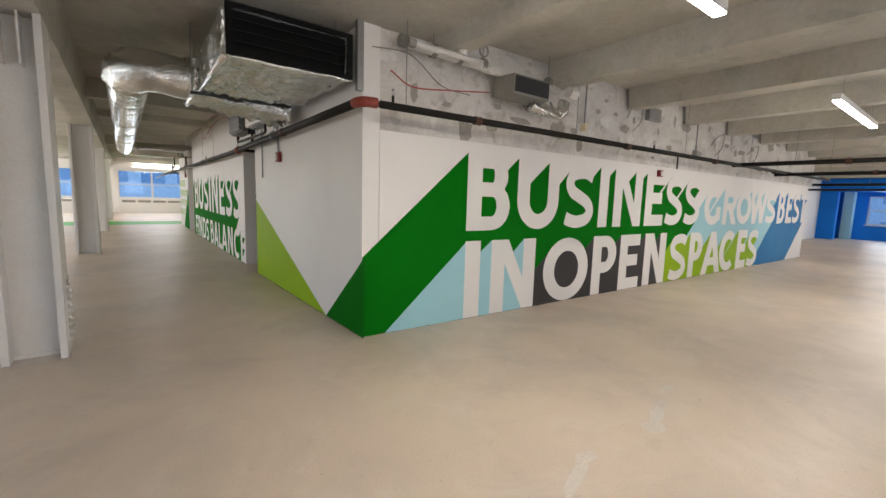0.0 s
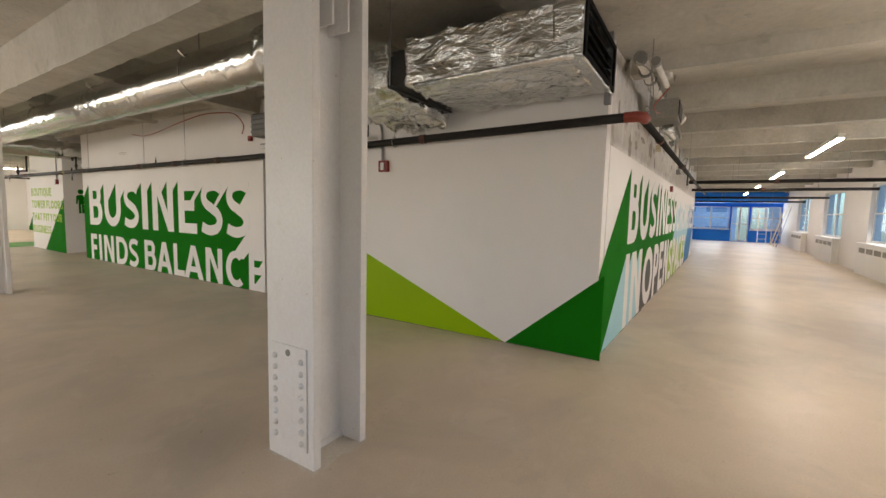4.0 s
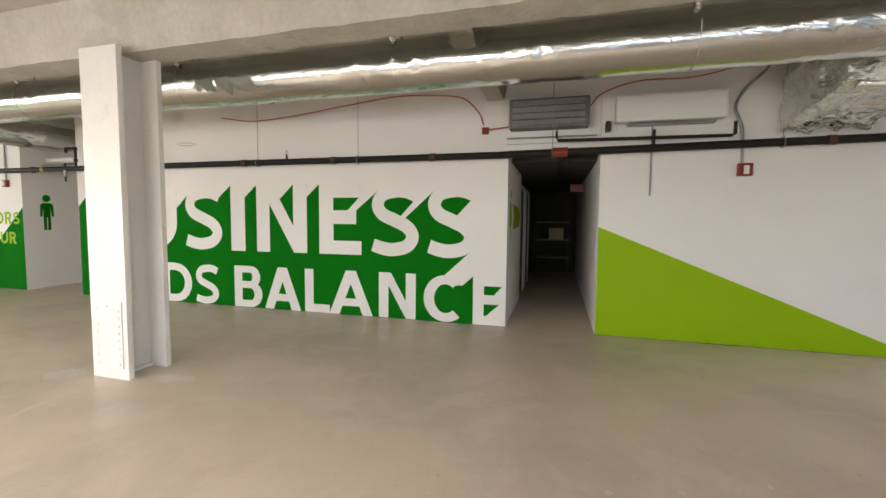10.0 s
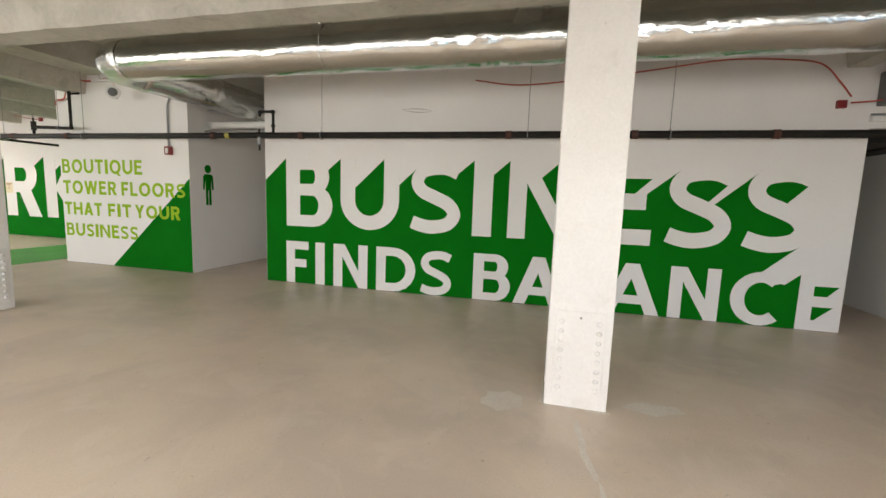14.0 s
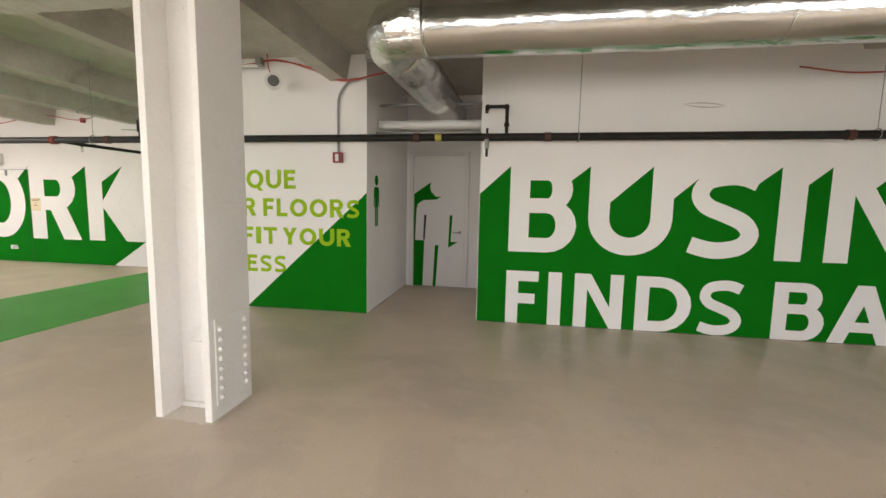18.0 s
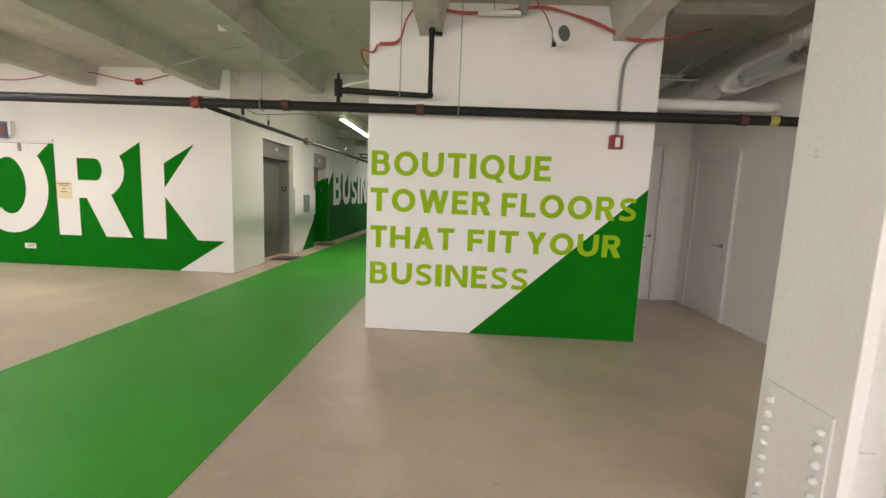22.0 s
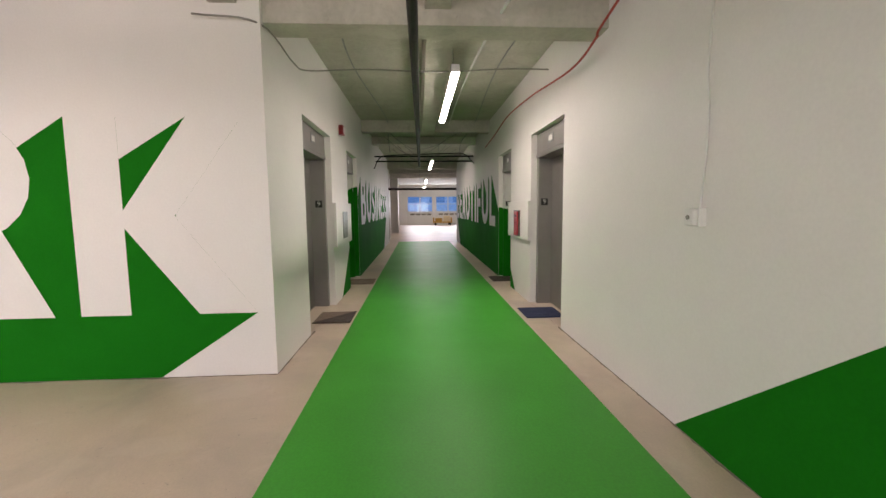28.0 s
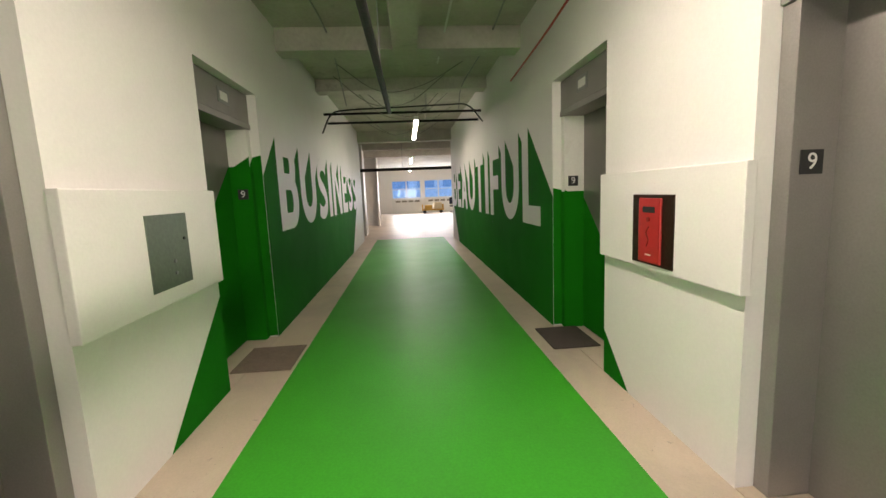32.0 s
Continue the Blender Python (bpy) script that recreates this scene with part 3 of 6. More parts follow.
# ---- steel columns ----
def column(x0, x1, y0, y1, flanges, top, label, clips=False, hole=0.008):
    """An H-section steel column; flanges 'x' stand across x, 'y' across y."""
    col = thing("steel_column", label, "column", "row of steel columns", at=((x0 + x1) / 2, (y0 + y1) / 2, 0))
    f = 0.055
    proud = 1.3 if flanges == "y" or clips else 0.35
    if flanges == "x":
        sides = ((x0, x0 + f, y0, y1), (x1 - f, x1, y0, y1))
        web = (x0 + f, x1 - f, (y0 + y1) / 2 - 0.02, (y0 + y1) / 2 + 0.02)
    else:
        sides = ((x0, x1, y0, y0 + f), (x0, x1, y1 - f, y1))
        web = ((x0 + x1) / 2 - 0.02, (x0 + x1) / 2 + 0.02, y0 + f, y1 - f)
    for s in sides:
        part("flange", box(*s, 0, top, 0.006), STEEL_WHITE, col)
    part("web", box(*web, 0, top), STEEL_WHITE, col)
    mx, my = (x0 + x1) / 2, (y0 + y1) / 2
    for k in (-1, 1) if clips else ():
        if flanges == "x":
            part("stiffener", box(mx - 0.06, mx - 0.045, *sorted((my + k * 0.021, my + k * 0.19)), top - 0.42, top, 0.002), STEEL_WHITE, col)
            part("stiffener", box(mx + 0.06, mx + 0.075, *sorted((my + k * 0.021, my + k * 0.19)), top - 0.42, top, 0.002), STEEL_WHITE, col)
    part("base_angle", box(web[0] - 0.03 * (flanges == "y"), web[1] + 0.03 * (flanges == "y"), web[2] - 0.03 * (flanges == "x"), web[3] + 0.03 * (flanges == "x"), 0, 0.035, 0.004), STEEL_WHITE, col)
    for k in (-1, 1):
        if flanges == "y":
            part("web_plate", box(*sorted((mx + k * 0.021, mx + k * 0.034)), y0 + f + 0.07, y1 - f - 0.07, 0.28, 0.5, 0.003), STEEL_WHITE, col)
    for k, s in enumerate(sides):
        out = -1 if k == 0 else 1
        if flanges == "x":
            px = s[0] - 0.012 if out < 0 else s[1]
            plate = part("splice_plate", box(px, px + 0.012, y0 + 0.05, y1 - 0.05, 0.1, 0.72, 0.003), STEEL_WHITE, col)
        else:
            py = s[2] - 0.012 if out < 0 else s[3]
            plate = part("splice_plate", box(x0 + 0.05, x1 - 0.05, py, py + 0.012, 0.1, 0.72, 0.003), STEEL_WHITE, col)
        if flanges == "x":
            hx = px - 0.001 if out < 0 else px + 0.013
            part("access_hole", tube([(hx - 0.002, my + 0.0, 0.675), (hx + 0.002, my + 0.0, 0.675)], hole, 14), GREYCABLE, plate, "small dark round hole")
        for r in range(8):
            for e in (0.09, -0.09):
                z = 0.15 + r * 0.07
                bm = bmesh.new()
                bmesh.ops.create_uvsphere(bm, u_segments=8, v_segments=6, radius=0.019)
                bmesh.ops.scale(bm, verts=bm.verts, vec=(proud, 1, 1) if flanges == "x" else (1, proud, 1))
                if flanges == "x":
                    c = (px + (0 if out < 0 else 0.012), (y0 + 0.09 if e > 0 else y1 - 0.09), z)
                else:
                    c = ((x0 + 0.09 if e > 0 else x1 - 0.09), py + (0 if out < 0 else 0.012), z)
                bmesh.ops.translate(bm, verts=bm.verts, vec=c)
                part("rivet", bm, STEEL_WHITE, plate, smooth=True)
    return col


column(-0.885, -0.45, 4.85, 5.265, "x", 2.98, "white painted riveted steel column on the concrete floor", True, 0.02)
column(-0.905, -0.475, 12.625, 13.06, "x", 2.98, "white painted riveted steel column with a chipped base")
column(-0.91, -0.46, 19.225, 19.67, "y", 2.98, "white painted riveted steel column with its web facing out")
column(-0.86, -0.44, 26.6, 27.0, "x", 2.98, "white painted riveted steel column")
column(21.0, 21.7, 25.2, 25.8, "y", 3.3, "white painted column beyond the corridor")
column(25.5, 26.3, 25.0, 25.7, "y", 3.3, "white painted column beyond the corridor")


# ---- lettering ----
def rect(x0, y0, x1, y1):
    return [(x0, y0), (x1, y0), (x1, y1), (x0, y1)]


def diag(x0, y0, x1, y1, s):
    return [(x0 - s / 2, y0), (x0 + s / 2, y0), (x1 + s / 2, y1), (x1 - s / 2, y1)]


def arc(cx, cy, rx, ry, a0, a1, sx, sy, n=12):
    out = []
    for i in range(n):
        p, q = (radians(a0 + (a1 - a0) * k / n) for k in (i, i + 1))
        out.append([(cx + rx * math.cos(p), cy + ry * math.sin(p)), (cx + rx * math.cos(q), cy + ry * math.sin(q)),
                    (cx + (rx - sx) * math.cos(q), cy + (ry - sy) * math.sin(q)), (cx + (rx - sx) * math.cos(p), cy + (ry - sy) * math.sin(p))])
    return out


def bowl(x0, x1, y0, y1, s, t):
    """A closed bowl: two bars and a half ring, from x0 to x1."""
    ry = (y1 - y0) / 2
    rx = min(ry * 1.05, (x1 - x0) * 0.75)
    cx = x1 - rx
    return [rect(x0, y1 - t, cx, y1), rect(x0, y0, cx, y0 + t)] + arc(cx, y0 + ry, rx, ry, -90, 90, s, t, 10)


def hull(pts):
    """The convex hull of a few points, counter-clockwise."""
    pts = sorted(set(pts))
    chains = []
    for seq in (pts, pts[::-1]):
        c = []
        for p in seq:
            while len(c) > 1 and (c[-1][0] - c[-2][0]) * (p[1] - c[-2][1]) - (c[-1][1] - c[-2][1]) * (p[0] - c[-2][0]) <= 0:
                c.pop()
            c.append(p)
        chains += c[:-1]
    return chains


def s_shape(w, h, t):
    k = t / 2 / h
    line = smooth_line([(w * a, h * b, 0) for a, b in ((0.93, 0.985 - k - 0.05), (0.74, 0.99 - k), (0.52, 1 - k), (0.24, 0.95 - k), (0.135, 0.715), (0.24, 0.585), (0.5, 0.50), (0.76, 0.405), (0.865, 0.27), (0.74, 0.05 + k), (0.46, k), (0.24, 0.015 + k), (0.035, 0.06 + k))], 4)
    left, right = [], []
    for i, p in enumerate(line):
        d = (line[min(i + 1, len(line) - 1)] - line[max(i - 1, 0)]).normalized()
        nrm = Vector((-d.y, d.x, 0)) * t / 2
        left.append(p + nrm)
        right.append(p - nrm)
    return [hull([(q.x, q.y) for q in (left[i], left[i + 1], right[i + 1], right[i])]) for i in range(len(line) - 1)]


def glyph(c, w, h, s):
    """The strokes of a capital letter as convex pieces in a box w by h, with stems s wide."""
    t = s * 0.84
    if c == "I":
        return [rect(0, 0, w, h)]
    if c == "L":
        return [rect(0, 0, s, h), rect(s, 0, w, t)]
    if c == "T":
        return [rect(0, h - t, w, h), rect(w / 2 - s / 2, 0, w / 2 + s / 2, h - t)]
    if c == "H":
        return [rect(0, 0, s, h), rect(w - s, 0, w, h), rect(s, h * 0.46 - t / 2 + 0.04 * h, w - s, h * 0.5 + t / 2)]
    if c == "E":
        return [rect(0, 0, s, h), rect(s, 0, w, t), rect(s, h * 0.53 - t / 2, w * 0.88, h * 0.53 + t / 2), rect(s, h - t, w * 0.97, h)]
    if c == "F":
        return [rect(0, 0, s, h), rect(s, h * 0.48 - t / 2, w * 0.9, h * 0.48 + t / 2), rect(s, h - t, w, h)]
    if c == "N":
        return [rect(0, 0, s, h), rect(w - s, 0, w, h), diag(s * 0.76, h, w - s * 0.48, 0, s * 0.96)]
    if c == "A":
        return [diag(s * 0.55, 0, w / 2, h, s * 1.1), diag(w - s * 0.55, 0, w / 2, h, s * 1.1), rect(w * 0.27, h * 0.2, w * 0.73, h * 0.2 + t * 0.9)]
    if c == "W":
        k = s * 1.02
        return [diag(k / 2, h, w * 0.28, 0, k), diag(w / 2, h, w * 0.28, 0, k), diag(w / 2, h, w * 0.72, 0, k), diag(w - k / 2, h, w * 0.72, 0, k)]
    if c == "Y":
        return [diag(w / 2, h * 0.42, s * 0.55, h, s * 1.1), diag(w / 2, h * 0.42, w - s * 0.55, h, s * 1.1), rect(w / 2 - s / 2, 0, w / 2 + s / 2, h * 0.46)]
    if c == "K":
        return [rect(0, 0, s, h), diag(s * 1.28, h * 0.445, w - s * 0.68, h, s * 1.1), diag(w - s * 0.6, 0, s * 1.35, h * 0.53, s * 1.2)]
    if c == "U":
        r = h * 0.42
        return [rect(0, r, s, h), rect(w - s, r, w, h)] + arc(w / 2, r, w / 2, r, 180, 360, s, t * 1.05, 16)
    if c == "O":
        return arc(w / 2, h / 2, w / 2, h / 2, 0, 360, s * 1.03, t, 32)
    if c == "Q":
        return arc(w / 2, h / 2, w / 2, h / 2, 0, 360, s * 1.03, t, 32) + [diag(w * 0.86, -h * 0.12, w * 0.55, h * 0.2, s * 1.1)]
    if c == "C":
        return arc(w * 0.56, h / 2, w * 0.56, h / 2, 50, 310, s * 1.03, t, 24)
    if c == "G":
        return arc(w * 0.54, h / 2, w * 0.54, h / 2, 52, 322, s * 1.03, t, 24) + [rect(w - s, h * 0.12, w, h * 0.5)]
    if c == "D":
        return [rect(0, 0, s, h)] + bowl(s * 0.9, w, 0, h, s, t)
    if c == "P":
        return [rect(0, 0, s, h)] + bowl(s * 0.9, w, h * 0.36, h, s, t * 0.92)
    if c == "R":
        return [rect(0, 0, s, h)] + bowl(s * 0.9, w * 0.93, h * 0.40, h, s, t * 0.92) + [diag(w - s * 0.6, 0, s * 1.75, h * 0.5, s * 1.2)]
    if c == "B":
        m = h * 0.55
        return [rect(0, 0, s, h)] + bowl(s * 0.9, w * 0.93, m - t * 0.42, h, s, t * 0.84) + bowl(s * 0.9, w, 0, m + t * 0.42, s, t * 0.88)
    if c == "S":
        return [[(x * 0.97 + w * 0.03, y * 0.985) for x, y in q] for q in s_shape(w, h, t * 0.95)]
    return [rect(0, 0, w, h)]


def spell(text, spans, v0, v1, s):
    """Letters, each between its own left and right, from v0 up to v1: a list of (letter, pieces)."""
    return [(c, [[(a + x, v0 + y) for x, y in q] for q in glyph(c, b - a, v1 - v0, s)]) for c, (a, b) in zip(text, spans)]


WIDTHS = dict(A=0.80, B=0.68, C=0.72, D=0.80, E=0.60, F=0.57, G=0.8, H=0.8, I=0.245, K=0.72, L=0.56, N=0.84, O=0.88, P=0.66, Q=0.88, R=0.70, S=0.62, T=0.66, U=0.78, W=1.08, Y=0.74)


def flow(text, u0, u1, gap=0.13, space=0.36):
    """Spreads a line's letters evenly from u0 to u1; skips the spaces."""
    total = sum(space if c == " " else WIDTHS[c] + gap for c in text) - gap
    k, u, spans, kept = (u1 - u0) / total, u0, [], ""
    for c in text:
        if c == " ":
            u += space * k
            continue
        spans.append((u, u + WIDTHS[c] * k))
        kept += c
        u += (WIDTHS[c] + gap) * k
    return kept, spans


def merged(pieces):
    """The outline of overlapping convex pieces as faces that don't overlap."""
    from mathutils.geometry import delaunay_2d_cdt
    vs, fs = [], []
    for q in pieces:
        area = sum(a[0] * b[1] - b[0] * a[1] for a, b in zip(q, q[1:] + q[:1]))
        if abs(area) < 1e-7:
            continue
        q = q if area > 0 else q[::-1]
        fs.append(list(range(len(vs), len(vs) + len(q))))
        vs += [Vector(p) for p in q]
    ov, _, of, _, _, origin = delaunay_2d_cdt(vs, [], fs, 0, 1e-5)
    return [(v.x, v.y) for v in ov], [f for f, o in zip(of, origin) if o]


def clipped(poly, du, dv, c):
    """What of a convex polygon lies where du*u + dv*v >= c."""
    out = []
    for (a, b) in zip(poly, poly[1:] + poly[:1]):
        fa, fb = du * a[0] + dv * a[1] - c, du * b[0] + dv * b[1] - c
        if fa >= 0:
            out.append(a)
        if (fa >= 0) != (fb >= 0):
            t = fa / (fa - fb)
            out.append((a[0] + (b[0] - a[0]) * t, a[1] + (b[1] - a[1]) * t))
    return out


def shadow_field(letters, slope, left, floor_v=0.002, right=None):
    """The painted long shadow of the letters, swept down to the left as far as the floor and the wall's end."""
    edges = np.array([(*a, *b) for _, ps in letters for q in ps for a, b in zip(q, q[1:] + q[:1])])
    c0, c1 = edges[:, 1] - slope * edges[:, 0], edges[:, 3] - slope * edges[:, 2]

    def reach(c):
        with np.errstate(divide="ignore", invalid="ignore"):
            t = (c - c0) / (c1 - c0)
        ok = (t >= 0) & (t <= 1) & np.isfinite(t)
        return (edges[:, 0] + (edges[:, 2] - edges[:, 0]) * np.where(ok, t, 0))[ok].max() if ok.any() else None
    marks = np.unique(np.round(np.concatenate((c0, c1)), 4))
    cs = []
    for a, b in zip(marks, marks[1:]):
        k = max(1, int((b - a) / 0.02))
        cs += [a + (b - a) * i / k for i in range(k)]
    cs.append(marks[-1])
    vs, fs = [], []
    for a, b in zip(cs, cs[1:]):
        ua, ub = reach(a + 1e-5), reach(b - 1e-5)
        if ua is None or ub is None:
            continue
        far = left - 20
        poly = [(ua, a + slope * ua), (far, a + slope * far), (far, b + slope * far), (ub, b + slope * ub)]
        poly = clipped(clipped(poly, 1, 0, left), 0, 1, floor_v)
        if right is not None:
            poly = clipped(poly, -1, 0, -right)
        if len(poly) > 2:
            fs.append(list(range(len(vs), len(vs) + len(poly))))
            vs += poly
    return vs, fs


def west_face(x):
    return lambda u, v, d: (x - d, -u, v)


def north_wall(y):
    return lambda u, v, d: (u, y - d, v)


def south_wall(y):
    return lambda u, v, d: (-u, y + d, v)


def paint(name, flat, place, depth, material, parent, label=""):
    """A coat of paint on a wall: flat faces in the wall's plane, a hair proud of it."""
    vs, fs = flat
    me = bpy.data.meshes.new(name)
    me.from_pydata([place(u, v, depth) for u, v in vs], [], fs)
    me.materials.append(material)
    ob = new(name, me)
    ob.parent = parent
    ob.matrix_parent_inverse = parent.matrix_basis.inverted()
    if label:
        ob["label"] = label
    return ob


def poly(*pts):
    return list(pts), [list(range(len(pts)))]


def mural(lines, place, parent, fields, depth=0.001, material=None):
    """fields: (lines' indexes, slope, left end, paint); lines: lists from spell()."""
    for k, (which, slope, left, m) in enumerate(fields):
        paint("painted_shadow", shadow_field([g for i in which for g in lines[i]], slope, left), place, depth + 0.0006 * k, m, parent)
    for line in lines:
        for c, ps in line:
            paint("painted_letter", merged(ps), place, depth + 0.0006 * len(fields) + 0.0006, material or WHITE, parent)


W = west_face(WX)
row1 = spell("BUSINESS", [(-17.271, -16.440), (-16.301, -15.325), (-15.166, -14.360), (-14.186, -13.905), (-13.676, -12.735), (-12.516, -11.790), (-11.646, -10.860), (-10.756, -9.985)], 0.945, 2.03, 0.25)
row2 = spell("FINDSBALANCE", [(-17.281, -16.870), (-16.746, -16.580), (-16.421, -15.830), (-15.681, -15.035), (-14.971, -14.460), (-14.141, -13.590), (-13.546, -12.860), (-12.786, -12.340), (-12.346, -11.600), (-11.501, -10.910), (-10.786, -10.190), (-10.046, -9.620)], 0.005, 0.695, 0.157)
mural([row1, row2], W, wall_2, [((0, 1), 0.92, -17.655, GREEN)])
paint("painted_shadow", poly(*[(-10.445 + 0.2 * math.cos(radians(a)), 0.35 + 0.25 * math.sin(radians(a))) for a in range(50, 311, 20)], (-10.05, 0.10), (-10.05, 0.52), (-10.25, 0.56)), W, 0.0013, GREEN, wall_2)

L = []
for text, u0, u1, v0, v1 in (("BOUTIQUE", -22.118, -20.208, 1.705, 1.965), ("TOWER", -22.125, -20.82, 1.32, 1.57), ("FLOORS", -20.71, -19.288, 1.32, 1.57), ("THAT", -22.12, -21.2, 0.925, 1.165),
                             ("FIT", -21.055, -20.505, 0.925, 1.165), ("YOUR", -20.42, -19.41, 0.925, 1.165), ("BUSINESS", -22.115, -20.38, 0.52, 0.765)):
    L.append(spell(*flow(text, u0, u1), v0, v1, 0.06))
paint("painted_triangle", poly((-21.0, 0.002), (-19.183, 0.002), (-19.183, 1.665)), W, 0.001, GREEN, wall_3)
for line in L:
    for c, ps in line:
        paint("painted_letter", merged(ps), W, 0.002, LIME, wall_3)
paint("painted_triangle", poly((-2.083, 0.002), (-2.083, 1.20), (-3.6, 0.002)), south_wall(CS), 0.001, GREEN, wall_11)
paint("painted_triangle", poly((-8.397, 0.002), (-4.945, 0.002), (-8.397, 1.425)), west_face(W1), 0.001, LIME, wall_1)
paint("painted_triangle", poly((-4.94, 0.002), (-3.868, 0.002), (-3.868, 0.9)), west_face(W1), 0.001, GREEN, wall_1)

D = west_face(DX)
work1 = spell("WOR", [(-31.7, -29.95), (-29.86, -28.42), (-28.27, -26.93)], 0.56, 2.23, 0.40)
work2 = spell("K", [(-26.72, -25.25)], 0.565, 2.23, 0.41)
mural([work1, work2], D, wall_4, [((0,), 0.95, -33.9, GREEN), ((1,), 0.66, -33.9, GREEN)])

N = north_wall(CN)
mural([spell(*flow("BUSINESS", 10.47, 17.85), 1.10, 2.16, 0.27)], N, wall_12, [((0,), 0.92, E_NORTH[1][1] + 0.002, GREEN)])
S = south_wall(CS)
beauty = [(c, [[(-u, v) for u, v in q] for q in ps]) for c, ps in spell(*flow("BEAUTIFUL", -18.9, -10.12), 1.04, 2.2, 0.27)]
vs, fs = shadow_field(beauty, 0.95, E_SOUTH[1][1] + 0.002)
paint("painted_shadow", ([(-u, v) for u, v in vs], fs), S, 0.001, GREEN, wall_11)
for c, ps in beauty:
    paint("painted_letter", merged([[(-u, v) for u, v in q] for q in ps]), S, 0.0022, WHITE, wall_11)

SW = lambda u, v, d: tuple(S_TURN @ Vector((u - S_X, -d, v)))
s1 = spell("BUSINESS", [(3.457, 4.209), (4.347, 5.217), (5.349, 6.096), (6.237, 6.489), (6.658, 7.534), (7.669, 8.338), (8.396, 9.101), (9.168, 9.878)], 1.15, 2.125, 0.245)
s2 = spell("GROWS", [(10.105, 10.943), (11.084, 11.879), (11.851, 12.763), (12.689, 13.826), (13.799, 14.561)], 1.13, 1.945, 0.225)
s3 = spell("BEST", [(14.726, 15.320), (15.448, 15.957), (16.021, 16.655), (16.688, 17.291)], 1.11, 2.0, 0.21)
s4 = spell("IN", [(3.459, 3.715), (3.911, 4.773)], 0.005, 1.015, 0.25)
s5 = spell("OPEN", [(4.964, 6.056), (6.173, 6.858), (6.969, 7.631), (7.785, 8.582)], 0.005, 1.0, 0.245)
s6 = spell("SPACES", [(8.747, 9.478), (9.597, 10.215), (10.225, 11.220), (11.126, 11.995), (12.134, 12.737), (12.802, 13.495)], 0.005, 0.975, 0.24)
mural([s1, s2, s3, s4, s5, s6], SW, s_low, [((2,), 0.87, S_X + 0.003, MURAL_BLUE), ((1,), 0.87, S_X + 0.003, SKYBLUE), ((0,), 0.87, S_X + 0.003, GREEN), ((5,), 0.87, 6.0, LIME), ((4,), 0.87, 4.0, CHARCOAL), ((3,), 0.87, S_X + 0.003, SKYBLUE)])


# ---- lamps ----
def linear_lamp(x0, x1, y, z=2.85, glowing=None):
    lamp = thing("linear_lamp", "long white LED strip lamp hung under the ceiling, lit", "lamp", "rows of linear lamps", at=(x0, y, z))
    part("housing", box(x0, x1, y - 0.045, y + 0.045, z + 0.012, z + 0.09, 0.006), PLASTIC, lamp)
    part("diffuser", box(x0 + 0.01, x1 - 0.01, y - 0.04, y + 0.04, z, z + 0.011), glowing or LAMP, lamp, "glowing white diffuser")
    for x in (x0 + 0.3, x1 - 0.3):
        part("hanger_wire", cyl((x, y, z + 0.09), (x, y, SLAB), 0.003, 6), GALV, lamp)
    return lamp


for x in (0.75, 7.14, 13.46, 19.8, 25.9):
    linear_lamp(x, x + 2.72, 1.2, 2.9)
linear_lamp(5.52, 8.06, 23.43)
linear_lamp(13.75, 16.6, 23.4, glowing=LAMP_DIM)
linear_lamp(22.5, 25.0, 23.4)
linear_lamp(29.5, 32.0, 23.4)
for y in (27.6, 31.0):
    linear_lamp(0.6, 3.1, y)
    # This western lamp is added out of view for more light on that side.
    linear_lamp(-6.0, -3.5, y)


# ---- elevators ----
def text_part(name, words, size, m, material, parent, label=""):
    """Raised lettering in the built-in font as a mesh, centred at the pose m."""
    cu = bpy.data.curves.new(name, "FONT")
    cu.body, cu.size, cu.align_x, cu.align_y, cu.extrude = words, size, "CENTER", "CENTER", 0.0008
    tmp = bpy.data.objects.new(name, cu)
    me = bpy.data.meshes.new_from_object(tmp)
    bpy.data.objects.remove(tmp)
    me.transform(m)
    me.materials.append(material)
    ob = new(name, me)
    ob.parent = parent
    if parent is not None:
        base, shift = parent, Vector((0, 0, 0))
        while base is not None:
            shift += base.matrix_basis.translation
            base = base.parent
        ob.matrix_basis = Matrix.Translation(-shift)
    if label:
        ob["label"] = label
    return ob


